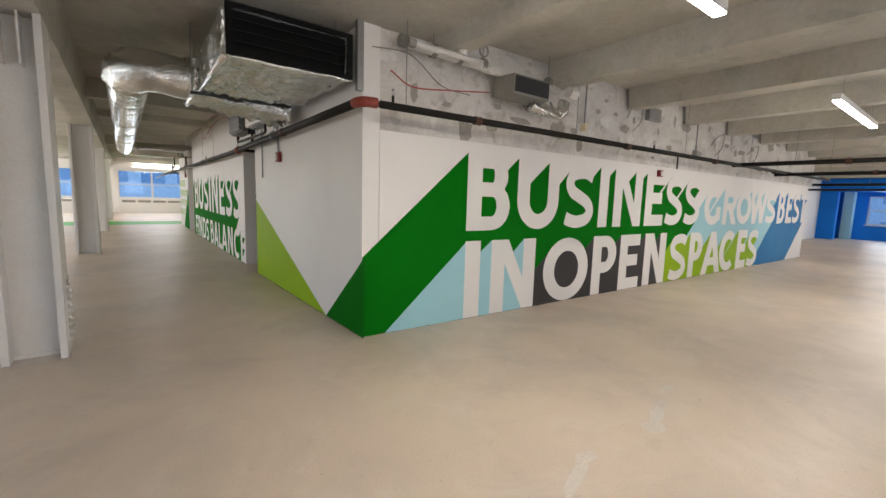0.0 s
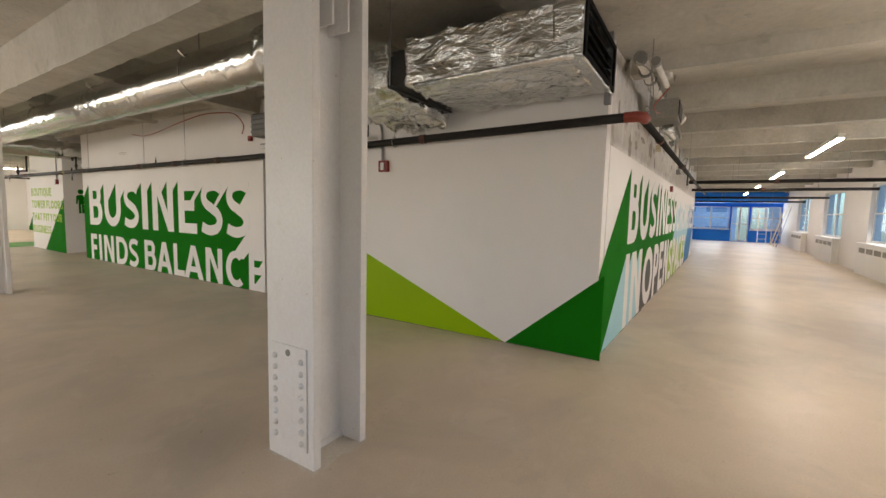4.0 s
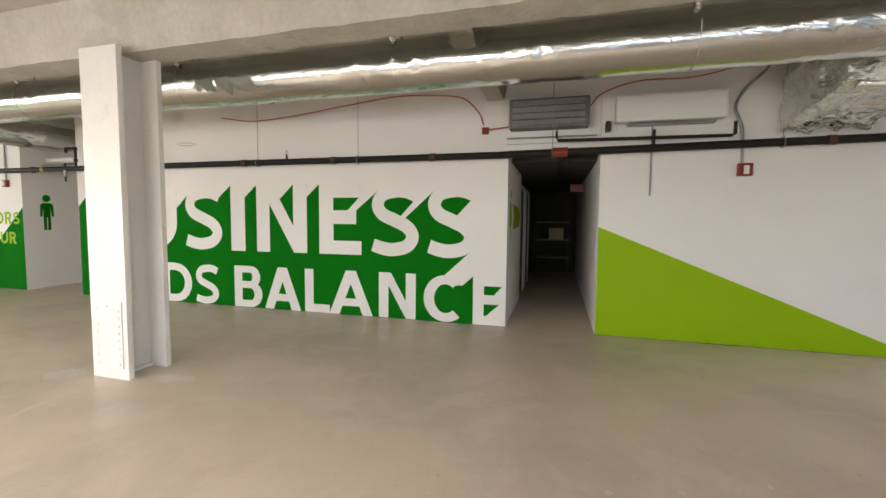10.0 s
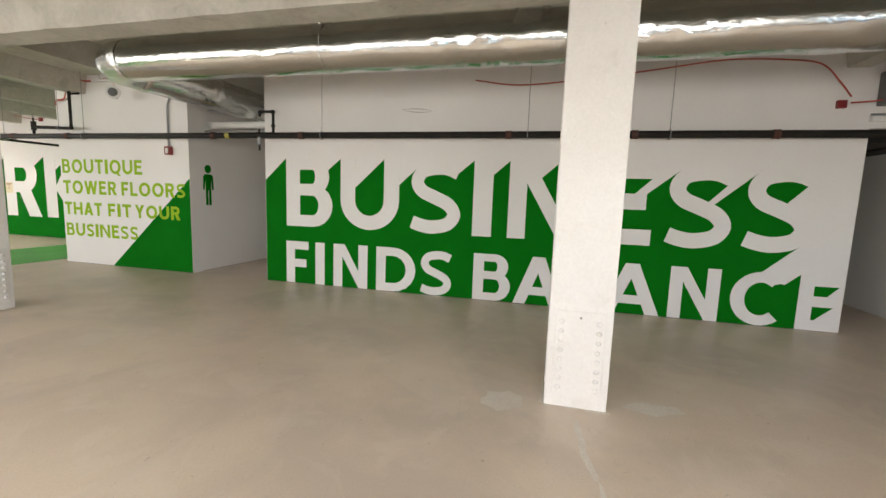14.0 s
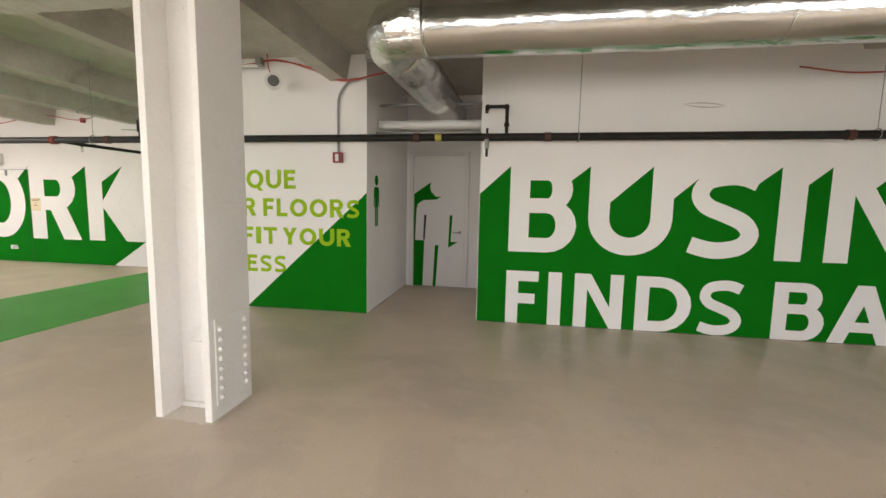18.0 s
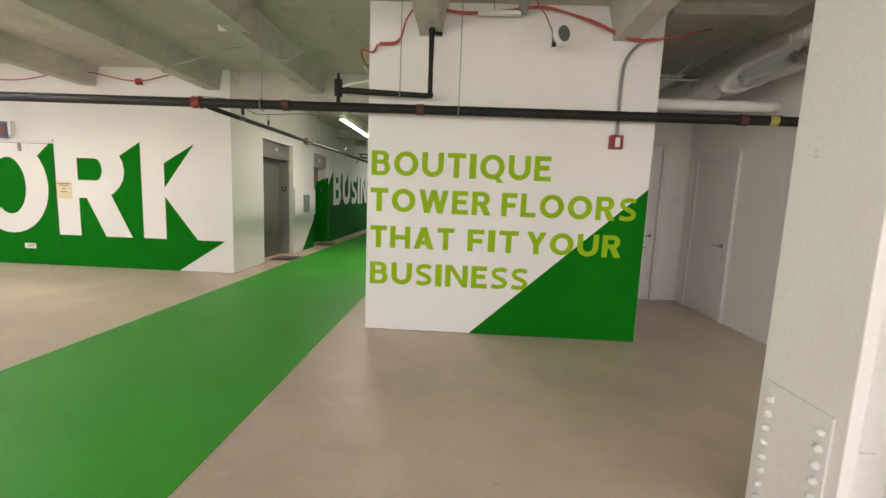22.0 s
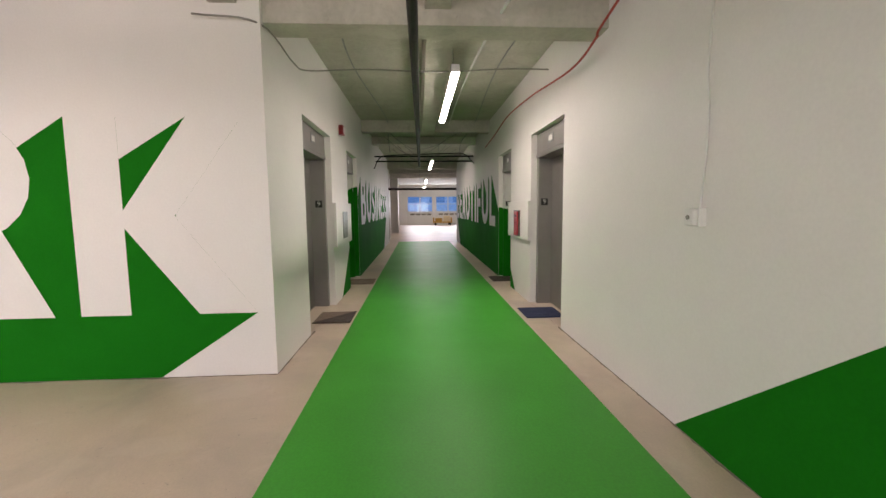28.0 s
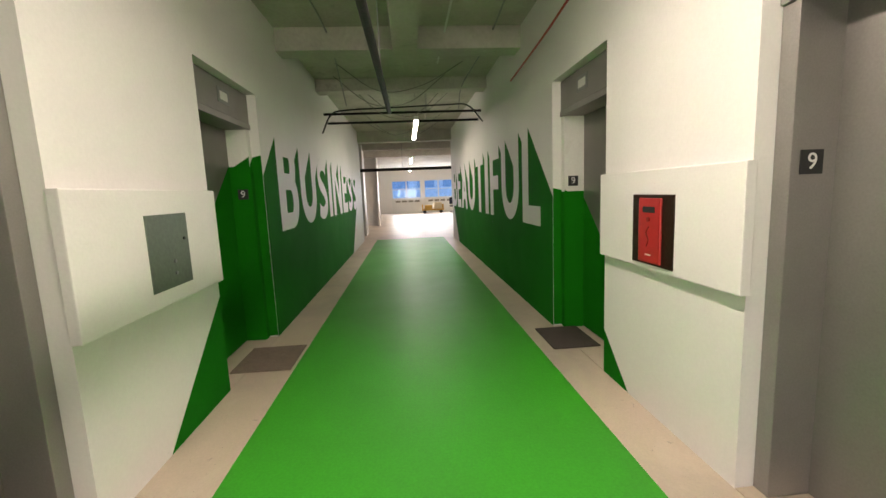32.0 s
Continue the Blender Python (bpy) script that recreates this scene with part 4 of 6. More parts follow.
def elevator(x0, x1, face, out, painted, label, split=0.0):
    """A landing entrance set in the wall; out is +1 where the corridor lies towards +y."""
    e = thing("elevator_entrance", label, "elevator", "elevators along the corridor", at=((x0 + x1) / 2, face, 0))
    q = lambda a0, a1, d0, d1, z0, z1, bv=0.0: box(a0, a1, *sorted((face + out * d0, face + out * d1)), z0, z1, bv)
    jm = STEEL if not painted else STEEL_WHITE
    part("jamb", q(x0 + 0.002, x0 + 0.085, -0.33, -0.09, 0.008, 2.165, 0.004), jm, e)
    part("jamb", q(x1 - 0.085, x1 - 0.002, -0.33, -0.09, 0.008 + split, 2.165, 0.004), jm, e)
    if split:
        part("jamb_foot", q(x1 - 0.085, x1 - 0.002, -0.33, -0.09, 0.008, split + 0.007, 0.002), GREEN, e, "dark green painted foot of the jamb")
    part("transom", q(x0 + 0.002, x1 - 0.002, -0.2, -0.085, 2.225, 2.505, 0.004), STEEL, e)
    part("transom_lip", q(x0 + 0.002, x1 - 0.002, -0.3, -0.075, 2.167, 2.22, 0.006), STEEL, e)
    mid = (x0 + x1) / 2 + 0.05
    bezel = part("indicator", q(mid - 0.115, mid + 0.115, -0.0845, -0.079, 2.305, 2.435, 0.003), GALV, e, "pale floor indicator plate")
    part("display", q(mid - 0.075, mid + 0.075, -0.0788, -0.0765, 2.335, 2.405, 0.002), PLASTIC, bezel, "pale blank display")
    m = x0 + (x1 - x0) * 0.42
    part("door_panel", q(x0 + 0.08, m, -0.32, -0.29, 0.012, 2.2), STEEL_DARK, e)
    part("door_panel", q(m + 0.004, x1 - 0.08, -0.325, -0.292, 0.012, 2.2), STEEL_DARK, e)
    part("sill", q(x0 + 0.002, x1 - 0.002, -0.33, -0.002, -0.01, 0.006), FLOOR, e)
    part("floor_plate", box(x1 - 0.091, x1 - 0.085, *sorted((face - out * 0.13, face - out * 0.23)), 1.48, 1.58), BLACK, e, "black plate with a white floor number")
    turn = Matrix.Translation((x1 - 0.0925, face - out * 0.18, 1.53)) @ Matrix.Rotation(radians(-90), 4, "Z") @ Matrix.Rotation(radians(90), 4, "X")
    text_part("number", "9", 0.095, turn, PLASTIC, e)
    return e


STEEL_LABEL = "grey steel elevator entrance with closed doors and floor number nine"
MIX_LABEL = "grey elevator entrance partly overpainted with green and white"
ev = [elevator(*E_SOUTH[0], CS, 1, False, STEEL_LABEL), elevator(*E_SOUTH[1], CS, 1, True, MIX_LABEL, 1.42),
      elevator(*E_NORTH[0], CN, -1, False, STEEL_LABEL), elevator(*E_NORTH[1], CN, -1, True, MIX_LABEL, 1.80)]


def door_paint(e, x0, x1, face, out, slope, apex_x, apex_z):
    """The green diagonal runs on over the second pair of doors and their jamb."""
    z_at = lambda x: apex_z - slope * (apex_x - x)
    m = x0 + (x1 - x0) * 0.42

    def coat(*pts):
        bm = bmesh.new()
        bm.faces.new([bm.verts.new(p) for p in pts])
        part("painted_diagonal", bm, GREEN, e, "dark green painted diagonal")

    def across(a, b, d):
        a2 = a if z_at(a) > 0.02 else apex_x - (apex_z - 0.02) / slope
        y = face + out * d
        if a2 < b:
            coat((a2, y, 0.02), (b, y, 0.02), (b, y, z_at(b)), (a2, y, max(0.021, z_at(a2))))

    across(x0 + 0.087, m, -0.2885)
    across(m + 0.004, x1 - 0.088, -0.2905)
    across(x1 - 0.084, x1 - 0.003, -0.0885)
    across(x0 + 0.003, x0 + 0.084, -0.0885)
    x = x1 - 0.0865
    y0, y1 = face - out * 0.289, face - out * 0.092
    coat((x, y0, 0.02), (x, y1, 0.02), (x, y1, z_at(x1)), (x, y0, z_at(x1) - 0.12))
    x, y0, y1 = x1 - 0.0015, face - out * 0.0895, face - out * 0.001
    coat((x, y0, 0.02), (x, y1, 0.02), (x, y1, z_at(x1) + 0.02), (x, y0, z_at(x1)))
    bm = bmesh.new()
    z_end = z_at(x0)
    xa = apex_x - apex_z / slope
    w = north_wall(face) if out < 0 else (lambda u, v, d: (u, face + d, v))
    bm.faces.new([bm.verts.new(w(*p, 0.0012)) for p in ((xa, 0.002), (x0 - 0.002, 0.002), (x0 - 0.002, z_end))])
    return bm


tri = door_paint(ev[3], *E_NORTH[1], CN, -1, 0.92, 10.35, 2.24)
part("painted_triangle", tri, GREEN, wall_12)
tri = door_paint(ev[1], *E_SOUTH[1], CS, 1, 0.95, 10.45, 2.14)
part("painted_triangle", tri, GREEN, wall_11)

# raised white panels between the elevators
for x0, x1, face, out in ((7.335, 8.71, CN, -1), (7.19, 8.54, CS, 1)):
    structure("wall_panel", box(x0, x1, *sorted((face + out * 0.002, face + out * 0.055)), 0.885 if out < 0 else 0.955, 1.55, 0.006), WHITE, "raised white wall panel between two elevators", "panel")

plate = thing("access_plate", "grey-green steel access plate with two push buttons on a white panel", "panel", at=(8.00, CN - 0.056, 1.2))
part("plate", box(7.855, 8.27, CN - 0.062, CN - 0.0555, 0.98, 1.41, 0.002), mat("green_grey_steel", (0.19, 0.22, 0.18), (0.15, 0.18, 0.14), 0.4, 0.5, grain=0.08), plate)
for z in (1.06, 1.13):
    part("button", cyl((8.09, CN - 0.062, z), (8.09, CN - 0.07, z), 0.012), GALV, plate)
part("lock", cyl((8.215, CN - 0.062, 1.255), (8.215, CN - 0.069, 1.255), 0.009), BLACK, plate)

fire = thing("fire_phone_box", "red fire phone in a dark brown recessed frame", "fire alarm", at=(7.87, CS + 0.056, 1.2))
part("frame", box(7.655, 8.065, CS + 0.0555, CS + 0.064, 0.985, 1.405, 0.002), mat("dark_bronze", (0.045, 0.022, 0.014), (0.03, 0.016, 0.01), 0.3, 0.4), fire)
part("phone_panel", box(7.75, 7.97, CS + 0.0645, CS + 0.082, 1.0, 1.385, 0.008), PHONE_RED, fire, "red phone panel")
part("display", box(7.80, 7.92, CS + 0.0825, CS + 0.085, 1.30, 1.335), BLACK, fire)
part("lamp", cyl((7.86, CS + 0.082, 1.26), (7.86, CS + 0.09, 1.26), 0.014), REDBOX, fire)
part("cord", tube(smooth_line([(7.85, CS + 0.086, 1.22), (7.87, CS + 0.09, 1.18), (7.85, CS + 0.088, 1.14), (7.865, CS + 0.09, 1.10)], 4), 0.004, 6), REDBOX, fire)
part("lettering", box(7.83, 7.89, CS + 0.0825, CS + 0.0835, 1.045, 1.053), PLASTIC, fire)

for x0, x1, y0, y1, m, lab in ((9.04, 9.63, 24.73, 25.24, MAT_TAN, "tan"), (6.31, 6.85, 21.93, 22.44, MAT_BLUE, "dark blue"), (9.06, 9.64, 21.95, 22.39, MAT_BROWN, "brown")):
    tagged(part("door_mat", box(x0, x1, y0, y1, 0.007, 0.018, 0.003), m), lab + " fibre door mat lying before an elevator", "mat", "mats before the elevators")
folded = thing("door_mat", "tan fibre door mat with a dark folded corner before an elevator", "mat", "mats before the elevators", at=(6.6, 25.0, 0.007))
part("mat_body", box(6.30, 6.88, 24.73, 25.21, 0.007, 0.016, 0.003), MAT_TAN, folded)
flap = bmesh.new()
low, high = ([flap.verts.new((x, y, z)) for x, y in ((6.302, 25.205), (6.302, 24.732), (6.875, 24.732))] for z in (0.0165, 0.024))
flap.faces.new(low[::-1])
flap.faces.new(high)
for i in range(3):
    flap.faces.new((low[i], low[(i + 1) % 3], high[(i + 1) % 3], high[i]))
part("folded_corner", flap, MAT_BROWN, folded, "dark rubber underside folded up")


# ---- doors and pictograms ----
def outline(name, pts, place, depth, material, parent, label=""):
    return paint(name, poly(*pts), place, depth, material, parent, label)


def disc(cx, cy, r, n=20):
    return [(cx + r * math.cos(2 * math.pi * i / n), cy + r * math.sin(2 * math.pi * i / n)) for i in range(n)]


pn9 = north_wall(19.18)
outline("painted_pictogram", disc(2.485, 1.855, 0.075), pn9, 0.0015, GREEN, wall_9)
outline("painted_pictogram", [(2.36, 1.48), (2.40, 1.48), (2.42, 1.66), (2.42, 1.20), (2.478, 1.20), (2.478, 1.47), (2.492, 1.47), (2.492, 1.20), (2.55, 1.20), (2.55, 1.66), (2.57, 1.48), (2.61, 1.48), (2.60, 1.72), (2.56, 1.76), (2.41, 1.76), (2.37, 1.72)], pn9, 0.0015, GREEN, wall_9)
pn6 = north_wall(9.58)
outline("painted_pictogram", disc(2.47, 1.875, 0.075), pn6, 0.0015, LIME, wall_6)
outline("painted_pictogram", [(2.29, 1.45), (2.33, 1.43), (2.41, 1.63), (2.35, 1.40), (2.43, 1.40), (2.43, 1.19), (2.465, 1.19), (2.465, 1.40), (2.48, 1.40), (2.48, 1.19), (2.515, 1.19), (2.515, 1.40), (2.60, 1.40), (2.53, 1.63), (2.61, 1.43), (2.65, 1.45), (2.56, 1.74), (2.53, 1.78), (2.41, 1.78), (2.38, 1.74)], pn6, 0.0015, LIME, wall_6)
outline("painted_arrow", [(2.78, 1.75), (3.75, 1.72), (4.0, 1.60), (4.0, 1.50), (3.75, 1.38), (2.80, 1.36), (2.95, 1.55)], pn6, 0.0015, LIME, wall_6)

DOORW = mat("white_door_paint", (0.72, 0.70, 0.68), (0.68, 0.66, 0.64), 0.4, bump=0.01, grain=0.02)


def lever(parent, at, ahead, along):
    """A lever handle on its rose: ahead points off the door, along the way the lever runs."""
    a, h, l = Vector(at), Vector(ahead), Vector(along)
    hd = part("door_handle", cyl(a, a + h * 0.012, 0.028), GALV, parent, "steel lever handle")
    part("lever", tube([a + h * 0.012, a + h * 0.05, a + h * 0.055 + l * 0.02, a + h * 0.055 + l * 0.12], 0.009), GALV, hd)


d1 = thing("door_1", "white washroom door with a dark green painted figure", "door", kind="structure", at=(4.25, 18.56, 0))
part("leaf", box(4.225, 4.247, 18.09, 19.04, 0.008, 2.40), DOORW, d1)
fr = add_box(bmesh.new(), 4.195, 4.249, 18.02, 18.085, 0, 2.47)
add_box(fr, 4.195, 4.249, 19.045, 19.11, 0, 2.47)
add_box(fr, 4.195, 4.249, 18.085, 19.045, 2.405, 2.47)
part("door_frame", fr, DOORW, d1)
lever(d1, (4.225, 18.17, 1.02), (-1, 0, 0), (0, 1, 0))
pd = lambda px, py: (-19.04 + (px - 95) * 0.00335, (1002 - py) * 0.00305)
WD = west_face(4.225)
for pts, m in ((((97, 440), (193, 368), (186, 395), (192, 425), (218, 455), (252, 455), (222, 472), (150, 478), (120, 500), (112, 530), (105, 720), (158, 720), (150, 1000), (97, 1000)), GREEN),
               (((155, 565), (168, 565), (160, 715), (150, 715)), CHARCOAL), (((298, 565), (313, 565), (305, 725), (345, 725), (292, 762)), GREEN), (((218, 747), (238, 747), (225, 1001), (208, 1001)), GREEN)):
    outline("painted_figure", [pd(*p) for p in pts], WD, 0.0012, m, d1)
part("wall_sign", box(4.243, 4.249, 17.75, 17.85, 1.55, 1.68), PLASTIC, d1, "small white washroom sign with a black figure")

d2 = thing("door_2", "plain white closed door in a recess wall", "door", kind="structure", at=(3.5, 17.66, 0))
part("leaf", box(3.10, 3.93, 17.662, 17.675, 0.008, 2.15), DOORW, d2)
fr = add_box(bmesh.new(), 3.03, 3.095, 17.662, 17.70, 0, 2.22)
add_box(fr, 3.935, 4.0, 17.662, 17.70, 0, 2.22)
add_box(fr, 3.095, 3.935, 17.662, 17.70, 2.155, 2.22)
part("door_frame", fr, DOORW, d2)
lever(d2, (3.2, 17.675, 1.0), (0, 1, 0), (1, 0, 0))

d3 = thing("door_3", "closed exit door painted over with the green lettered mural", "door", kind="structure", at=(DX, 28.9, 0))
g = bmesh.new()
for a, b, c, d in ((28.312, 28.318, 0.01, 2.14), (29.44, 29.446, 0.01, 2.14), (28.312, 29.446, 2.138, 2.144)):
    add_box(g, DX - 0.0045, DX - 0.001, a, b, c, d)
part("door_gap", g, DARK, d3, "dark gap round the door leaf")
fr = add_box(bmesh.new(), DX - 0.02, DX - 0.0045, 28.25, 29.51, 2.15, 2.19)
part("head_trim", fr, DOORW, d3)
fr = add_box(bmesh.new(), DX - 0.02, DX - 0.0045, 29.45, 29.51, 0, 2.15)
part("side_trim", fr, GREEN, d3)
lever(d3, (DX - 0.004, 29.36, 1.0), (-1, 0, 0), (0, -1, 0))
part("low_exit_label", box(DX - 0.008, DX - 0.0045, 28.73, 28.94, 0.29, 0.38), PLASTIC, d3, "small white exit label near the floor")
text_part("label_text", "EXIT", 0.075, Matrix.Translation((DX - 0.009, 28.8, 0.335)) @ Matrix.Rotation(radians(-90), 4, "Z") @ Matrix.Rotation(radians(90), 4, "X"), BLACK, d3)
part("closer", box(DX - 0.03, DX - 0.0045, 28.86, 28.9, 2.0, 2.13), GALV, d3)

sign = thing("exit_sign", "unlit exit sign with red letters in a blue-edged white box", "exit sign", at=(DX, 29.1, 2.3))
part("housing", box(DX - 0.09, DX - 0.001, 28.93, 29.30, 2.25, 2.50, 0.006), PLASTIC, sign)
part("back_plate", box(DX - 0.1, DX - 0.0905, 28.98, 29.24, 2.20, 2.48), mat("exit_blue_edge", (0.03, 0.09, 0.3), (0.03, 0.08, 0.25), 0.4), sign)
part("face", box(DX - 0.104, DX - 0.1005, 29.0, 29.22, 2.23, 2.44), mat("exit_brown_face", (0.10, 0.02, 0.015), (0.08, 0.02, 0.015), 0.4), sign)
text_part("letters", "EXIT", 0.1, Matrix.Translation((DX - 0.106, 29.11, 2.36)) @ Matrix.Rotation(radians(-90), 4, "Z") @ Matrix.Rotation(radians(90), 4, "X"), REDBOX, sign)
outline("arrow", [(-29.19, 2.27), (-29.08, 2.27), (-29.08, 2.255), (-29.04, 2.28), (-29.08, 2.305), (-29.08, 2.29), (-29.19, 2.29)], west_face(DX), 0.1055, REDBOX, sign)
notice = thing("paper_notice", "yellowed paper notice taped to the mural wall", "notice", at=(DX, 28.12, 1.35))
part("sheet", box(DX - 0.006, DX - 0.0045, 27.985, 28.27, 1.20, 1.50), PAPER, notice)
for z, a, b in ((1.46, 28.01, 28.25), (1.43, 28.05, 28.22), (1.37, 28.10, 28.16), (1.32, 28.08, 28.19)):
    part("text_line", box(DX - 0.0068, DX - 0.0061, a, b, z, z + 0.012), COUPLING, notice)
therm = thing("thermostat", "small white box on the wall with a thin conduit", "junction box", at=(3.43, CS, 1.4))
part("body", box(3.385, 3.475, CS + 0.001, CS + 0.05, 1.33, 1.44, 0.006), PLASTIC, therm, "white back box")
part("cover", box(3.39, 3.47, CS + 0.0505, CS + 0.085, 1.335, 1.435, 0.01), PLASTIC, therm, "white cover")
part("knob", cyl((3.43, CS + 0.085, 1.385), (3.43, CS + 0.092, 1.385), 0.014, 12), GREYCABLE, therm)
part("conduit", tube(smooth_line([(3.41, CS + 0.03, 1.44), (3.405, CS + 0.014, 1.7), (3.40, CS + 0.012, 2.0), (3.415, CS + 0.018, 2.25), (3.40, CS + 0.012, 2.75), (3.41, CS + 0.02, SLAB)], 5), 0.007, 8), PLASTIC, therm, "thin white conduit")


def alarm_box(place_fn, u, v, w, h, d, label, strobe=True):
    """A red fire-alarm box on a wall."""
    ob = thing("fire_alarm", label, "fire alarm", "fire alarms on the walls", at=place_fn(u, v, 0))
    c = [place_fn(u + a, v + b, e) for a in (-w / 2, w / 2) for b in (-h / 2, h / 2) for e in (0.001, d)]
    lo, hi = [min(q[i] for q in c) for i in range(3)], [max(q[i] for q in c) for i in range(3)]
    part("body", box(lo[0], hi[0], lo[1], hi[1], lo[2], hi[2], 0.006), REDBOX, ob)
    if strobe:
        c = [place_fn(u + a, v + b, e) for a in (-w * 0.16, w * 0.2) for b in (-h * 0.36, h * 0.3) for e in (d + 0.0005, d + 0.02)]
        lo, hi = [min(q[i] for q in c) for i in range(3)], [max(q[i] for q in c) for i in range(3)]
        part("strobe", box(lo[0], hi[0], lo[1], hi[1], lo[2], hi[2], 0.004), PLASTIC, ob, "white strobe lens")
    return ob


alarm_box(west_face(W1), -6.80, 2.12, 0.15, 0.15, 0.06, "red fire alarm strobe on the white wall")
alarm_box(W, -9.90, 2.72, 0.09, 0.09, 0.05, "small red junction box on the white wall", False)
alarm_box(W, -19.575, 2.13, 0.13, 0.14, 0.06, "red fire alarm strobe on the white wall")
alarm_box(N, 8.12, 2.74, 0.16, 0.15, 0.07, "red fire alarm horn high on the corridor wall")
alarm_box(D, -26.66, 3.22, 0.1, 0.1, 0.05, "small red junction box under the ceiling", False)
alarm_box(SW, 8.05, 2.13, 0.12, 0.12, 0.06, "red fire alarm on the lettered wall")


# ---- pipes ----
def collar(bm_at, axis, r, length=0.07):
    a, x = Vector(bm_at), Vector(axis)
    bm = tube([a - x * length / 2, a + x * length / 2], r, 14)
    for s in (-1, 1):
        add_tube(bm, [a + x * s * length / 2 - x * 0.008, a + x * s * length / 2 + x * 0.008], r * 1.08, 14)
    return bm


def hanger(parent, at, top, r=0.062):
    a = Vector(at)
    hg = part("hanger", tube([a + Vector((math.sin(t) * r, 0, math.cos(t) * r)) for t in (2 * math.pi * i / 14 for i in range(15))], 0.006, 6), GALV, parent, "galvanised ring hanger")
    part("rod", cyl(a + Vector((0, 0, r)), (a.x, a.y, top), 0.0045, 6), GALV, hg)


def sprinkler(parent, at, up=1):
    a = Vector(at)
    hd = part("sprinkler_head", cyl(a, a + Vector((0, 0, 0.06 * up)), 0.014), PIPE, parent)
    part("frame_arms", tube([a + Vector((0, 0, 0.06 * up)), a + Vector((0, 0.02, 0.08 * up)), a + Vector((0, 0.018, 0.11 * up)), a + Vector((0, 0, 0.12 * up)), a + Vector((0, -0.018, 0.11 * up)), a + Vector((0, -0.02, 0.08 * up)), a + Vector((0, 0, 0.06 * up))], 0.004, 6), GALV, hd)
    part("deflector", cyl(a + Vector((0, 0, 0.12 * up)), a + Vector((0, 0, 0.124 * up)), 0.017), GALV, hd)


PX, PZ, PR = 1.86, 2.445, 0.046


def pz(y):
    """The main falls a little on its way along the wall."""
    return 2.355 + 0.09 * max(0.0, 1 - (y - 3.7) / 6.0)


main = thing("sprinkler_pipe", "black iron sprinkler main with red couplings along the wall", "pipe", at=(PX, 3.66, PZ))
part("pipe", tube([(PX, y, pz(y)) for y in (3.66, 5.0, 9.7, 15.0, NORTH_Y - 0.02)], PR, 18), PIPE, main, smooth=True)
for y in (6.05, 10.6, 12.13, 13.7, 16.85, 18.45, 21.59, 22.95, 26.42, 29.4):
    part("coupling", collar((PX, y, pz(y)), (0, 1, 0), PR + 0.006, 0.055), RUST, main, "rust-red grooved coupling")
part("tee", collar((PX, 8.9, pz(8.9)), (0, 1, 0), PR + 0.014, 0.16), COUPLING, main, "rust-red grooved tee")
part("tee", collar((PX, 23.87, pz(23)), (0, 1, 0), PR + 0.01, 0.07), COUPLING, main, "rust-red grooved tee")
part("elbow", tube(smooth_line([(PX, 3.74, PZ), (PX, 3.67, PZ), (PX + 0.03, 3.61, PZ), (PX + 0.08, 3.585, PZ), (PX + 0.15, 3.58, PZ)], 4), PR + 0.004, 16), COUPLING, main, "rust-red grooved elbow")
for y in (6.5, 9.0, 11.73, 13.45, 16.5, 21.21, 23.2, 26.1, 28.9):
    hanger(main, (PX, y, pz(y)), SLAB)
sprinkler(main, (PX, 12.93, pz(12.93) + PR), 1)
sprinkler(main, (PX, 23.4, pz(23) - PR), -1)
part("yellow_tag", tube([(PX, 18.13, pz(18)), (PX, 18.21, pz(18))], PR + 0.003, 18), YELLOW, main, "yellow flow label")
loop = thing("sprinkler_branch", "black iron branch rising from the main beside the lettered wall", "pipe", at=(PX, 22.42, PZ))
part("pipe", tube([(PX, 22.42, pz(22) + PR), (PX, 22.42, 2.52), (PX, 21.52, 2.49), (PX, 21.5, 2.52), (PX, 21.5, 3.08), (PX + 0.12, 21.42, 3.12)], 0.022, 12), PIPE, loop)
part("valve_body", cyl((PX, 22.42, 2.46), (PX, 22.42, 2.62), 0.04), PIPE, loop)
for p in ((PX, 21.5, 2.5), (PX, 21.5, 3.1), (PX, 22.42, 2.52)):
    bm = bmesh.new()
    bmesh.ops.create_uvsphere(bm, u_segments=12, v_segments=8, radius=0.035)
    bmesh.ops.translate(bm, verts=bm.verts, vec=p)
    part("elbow", bm, PIPE, loop, smooth=True)
sprinkler(loop, (PX, 22.42, 2.62), 1)
hanger(loop, (PX, 21.8, 2.50), SLAB, 0.03)
loop2 = thing("sprinkler_branch", "black iron branch with a drain valve above the mural's edge", "pipe", at=(PX, 17.36, PZ))
part("pipe", tube([(PX, 17.34, pz(17) + PR), (PX, 17.34, 2.70), (PX, 17.36, 2.715), (PX, 17.56, 2.715), (PX, 17.58, 2.70), (PX, 17.58, 2.64)], 0.02, 12), PIPE, loop2)
for p in ((PX, 17.345, 2.71), (PX, 17.57, 2.71), (PX, 17.34, 2.5)):
    bm = bmesh.new()
    bmesh.ops.create_uvsphere(bm, u_segments=12, v_segments=8, radius=0.034)
    bmesh.ops.translate(bm, verts=bm.verts, vec=p)
    part("elbow", bm, PIPE, loop2, smooth=True)
part("drain", tube([(PX - 0.03, 17.57, pz(17) + 0.1), (PX - 0.03, 17.57, 2.12)], 0.016, 10), PIPE, loop2)
part("valve_body", cyl((PX - 0.03, 17.57, pz(17) - 0.03), (PX - 0.03, 17.57, pz(17) - 0.14), 0.028), GALV, loop2)
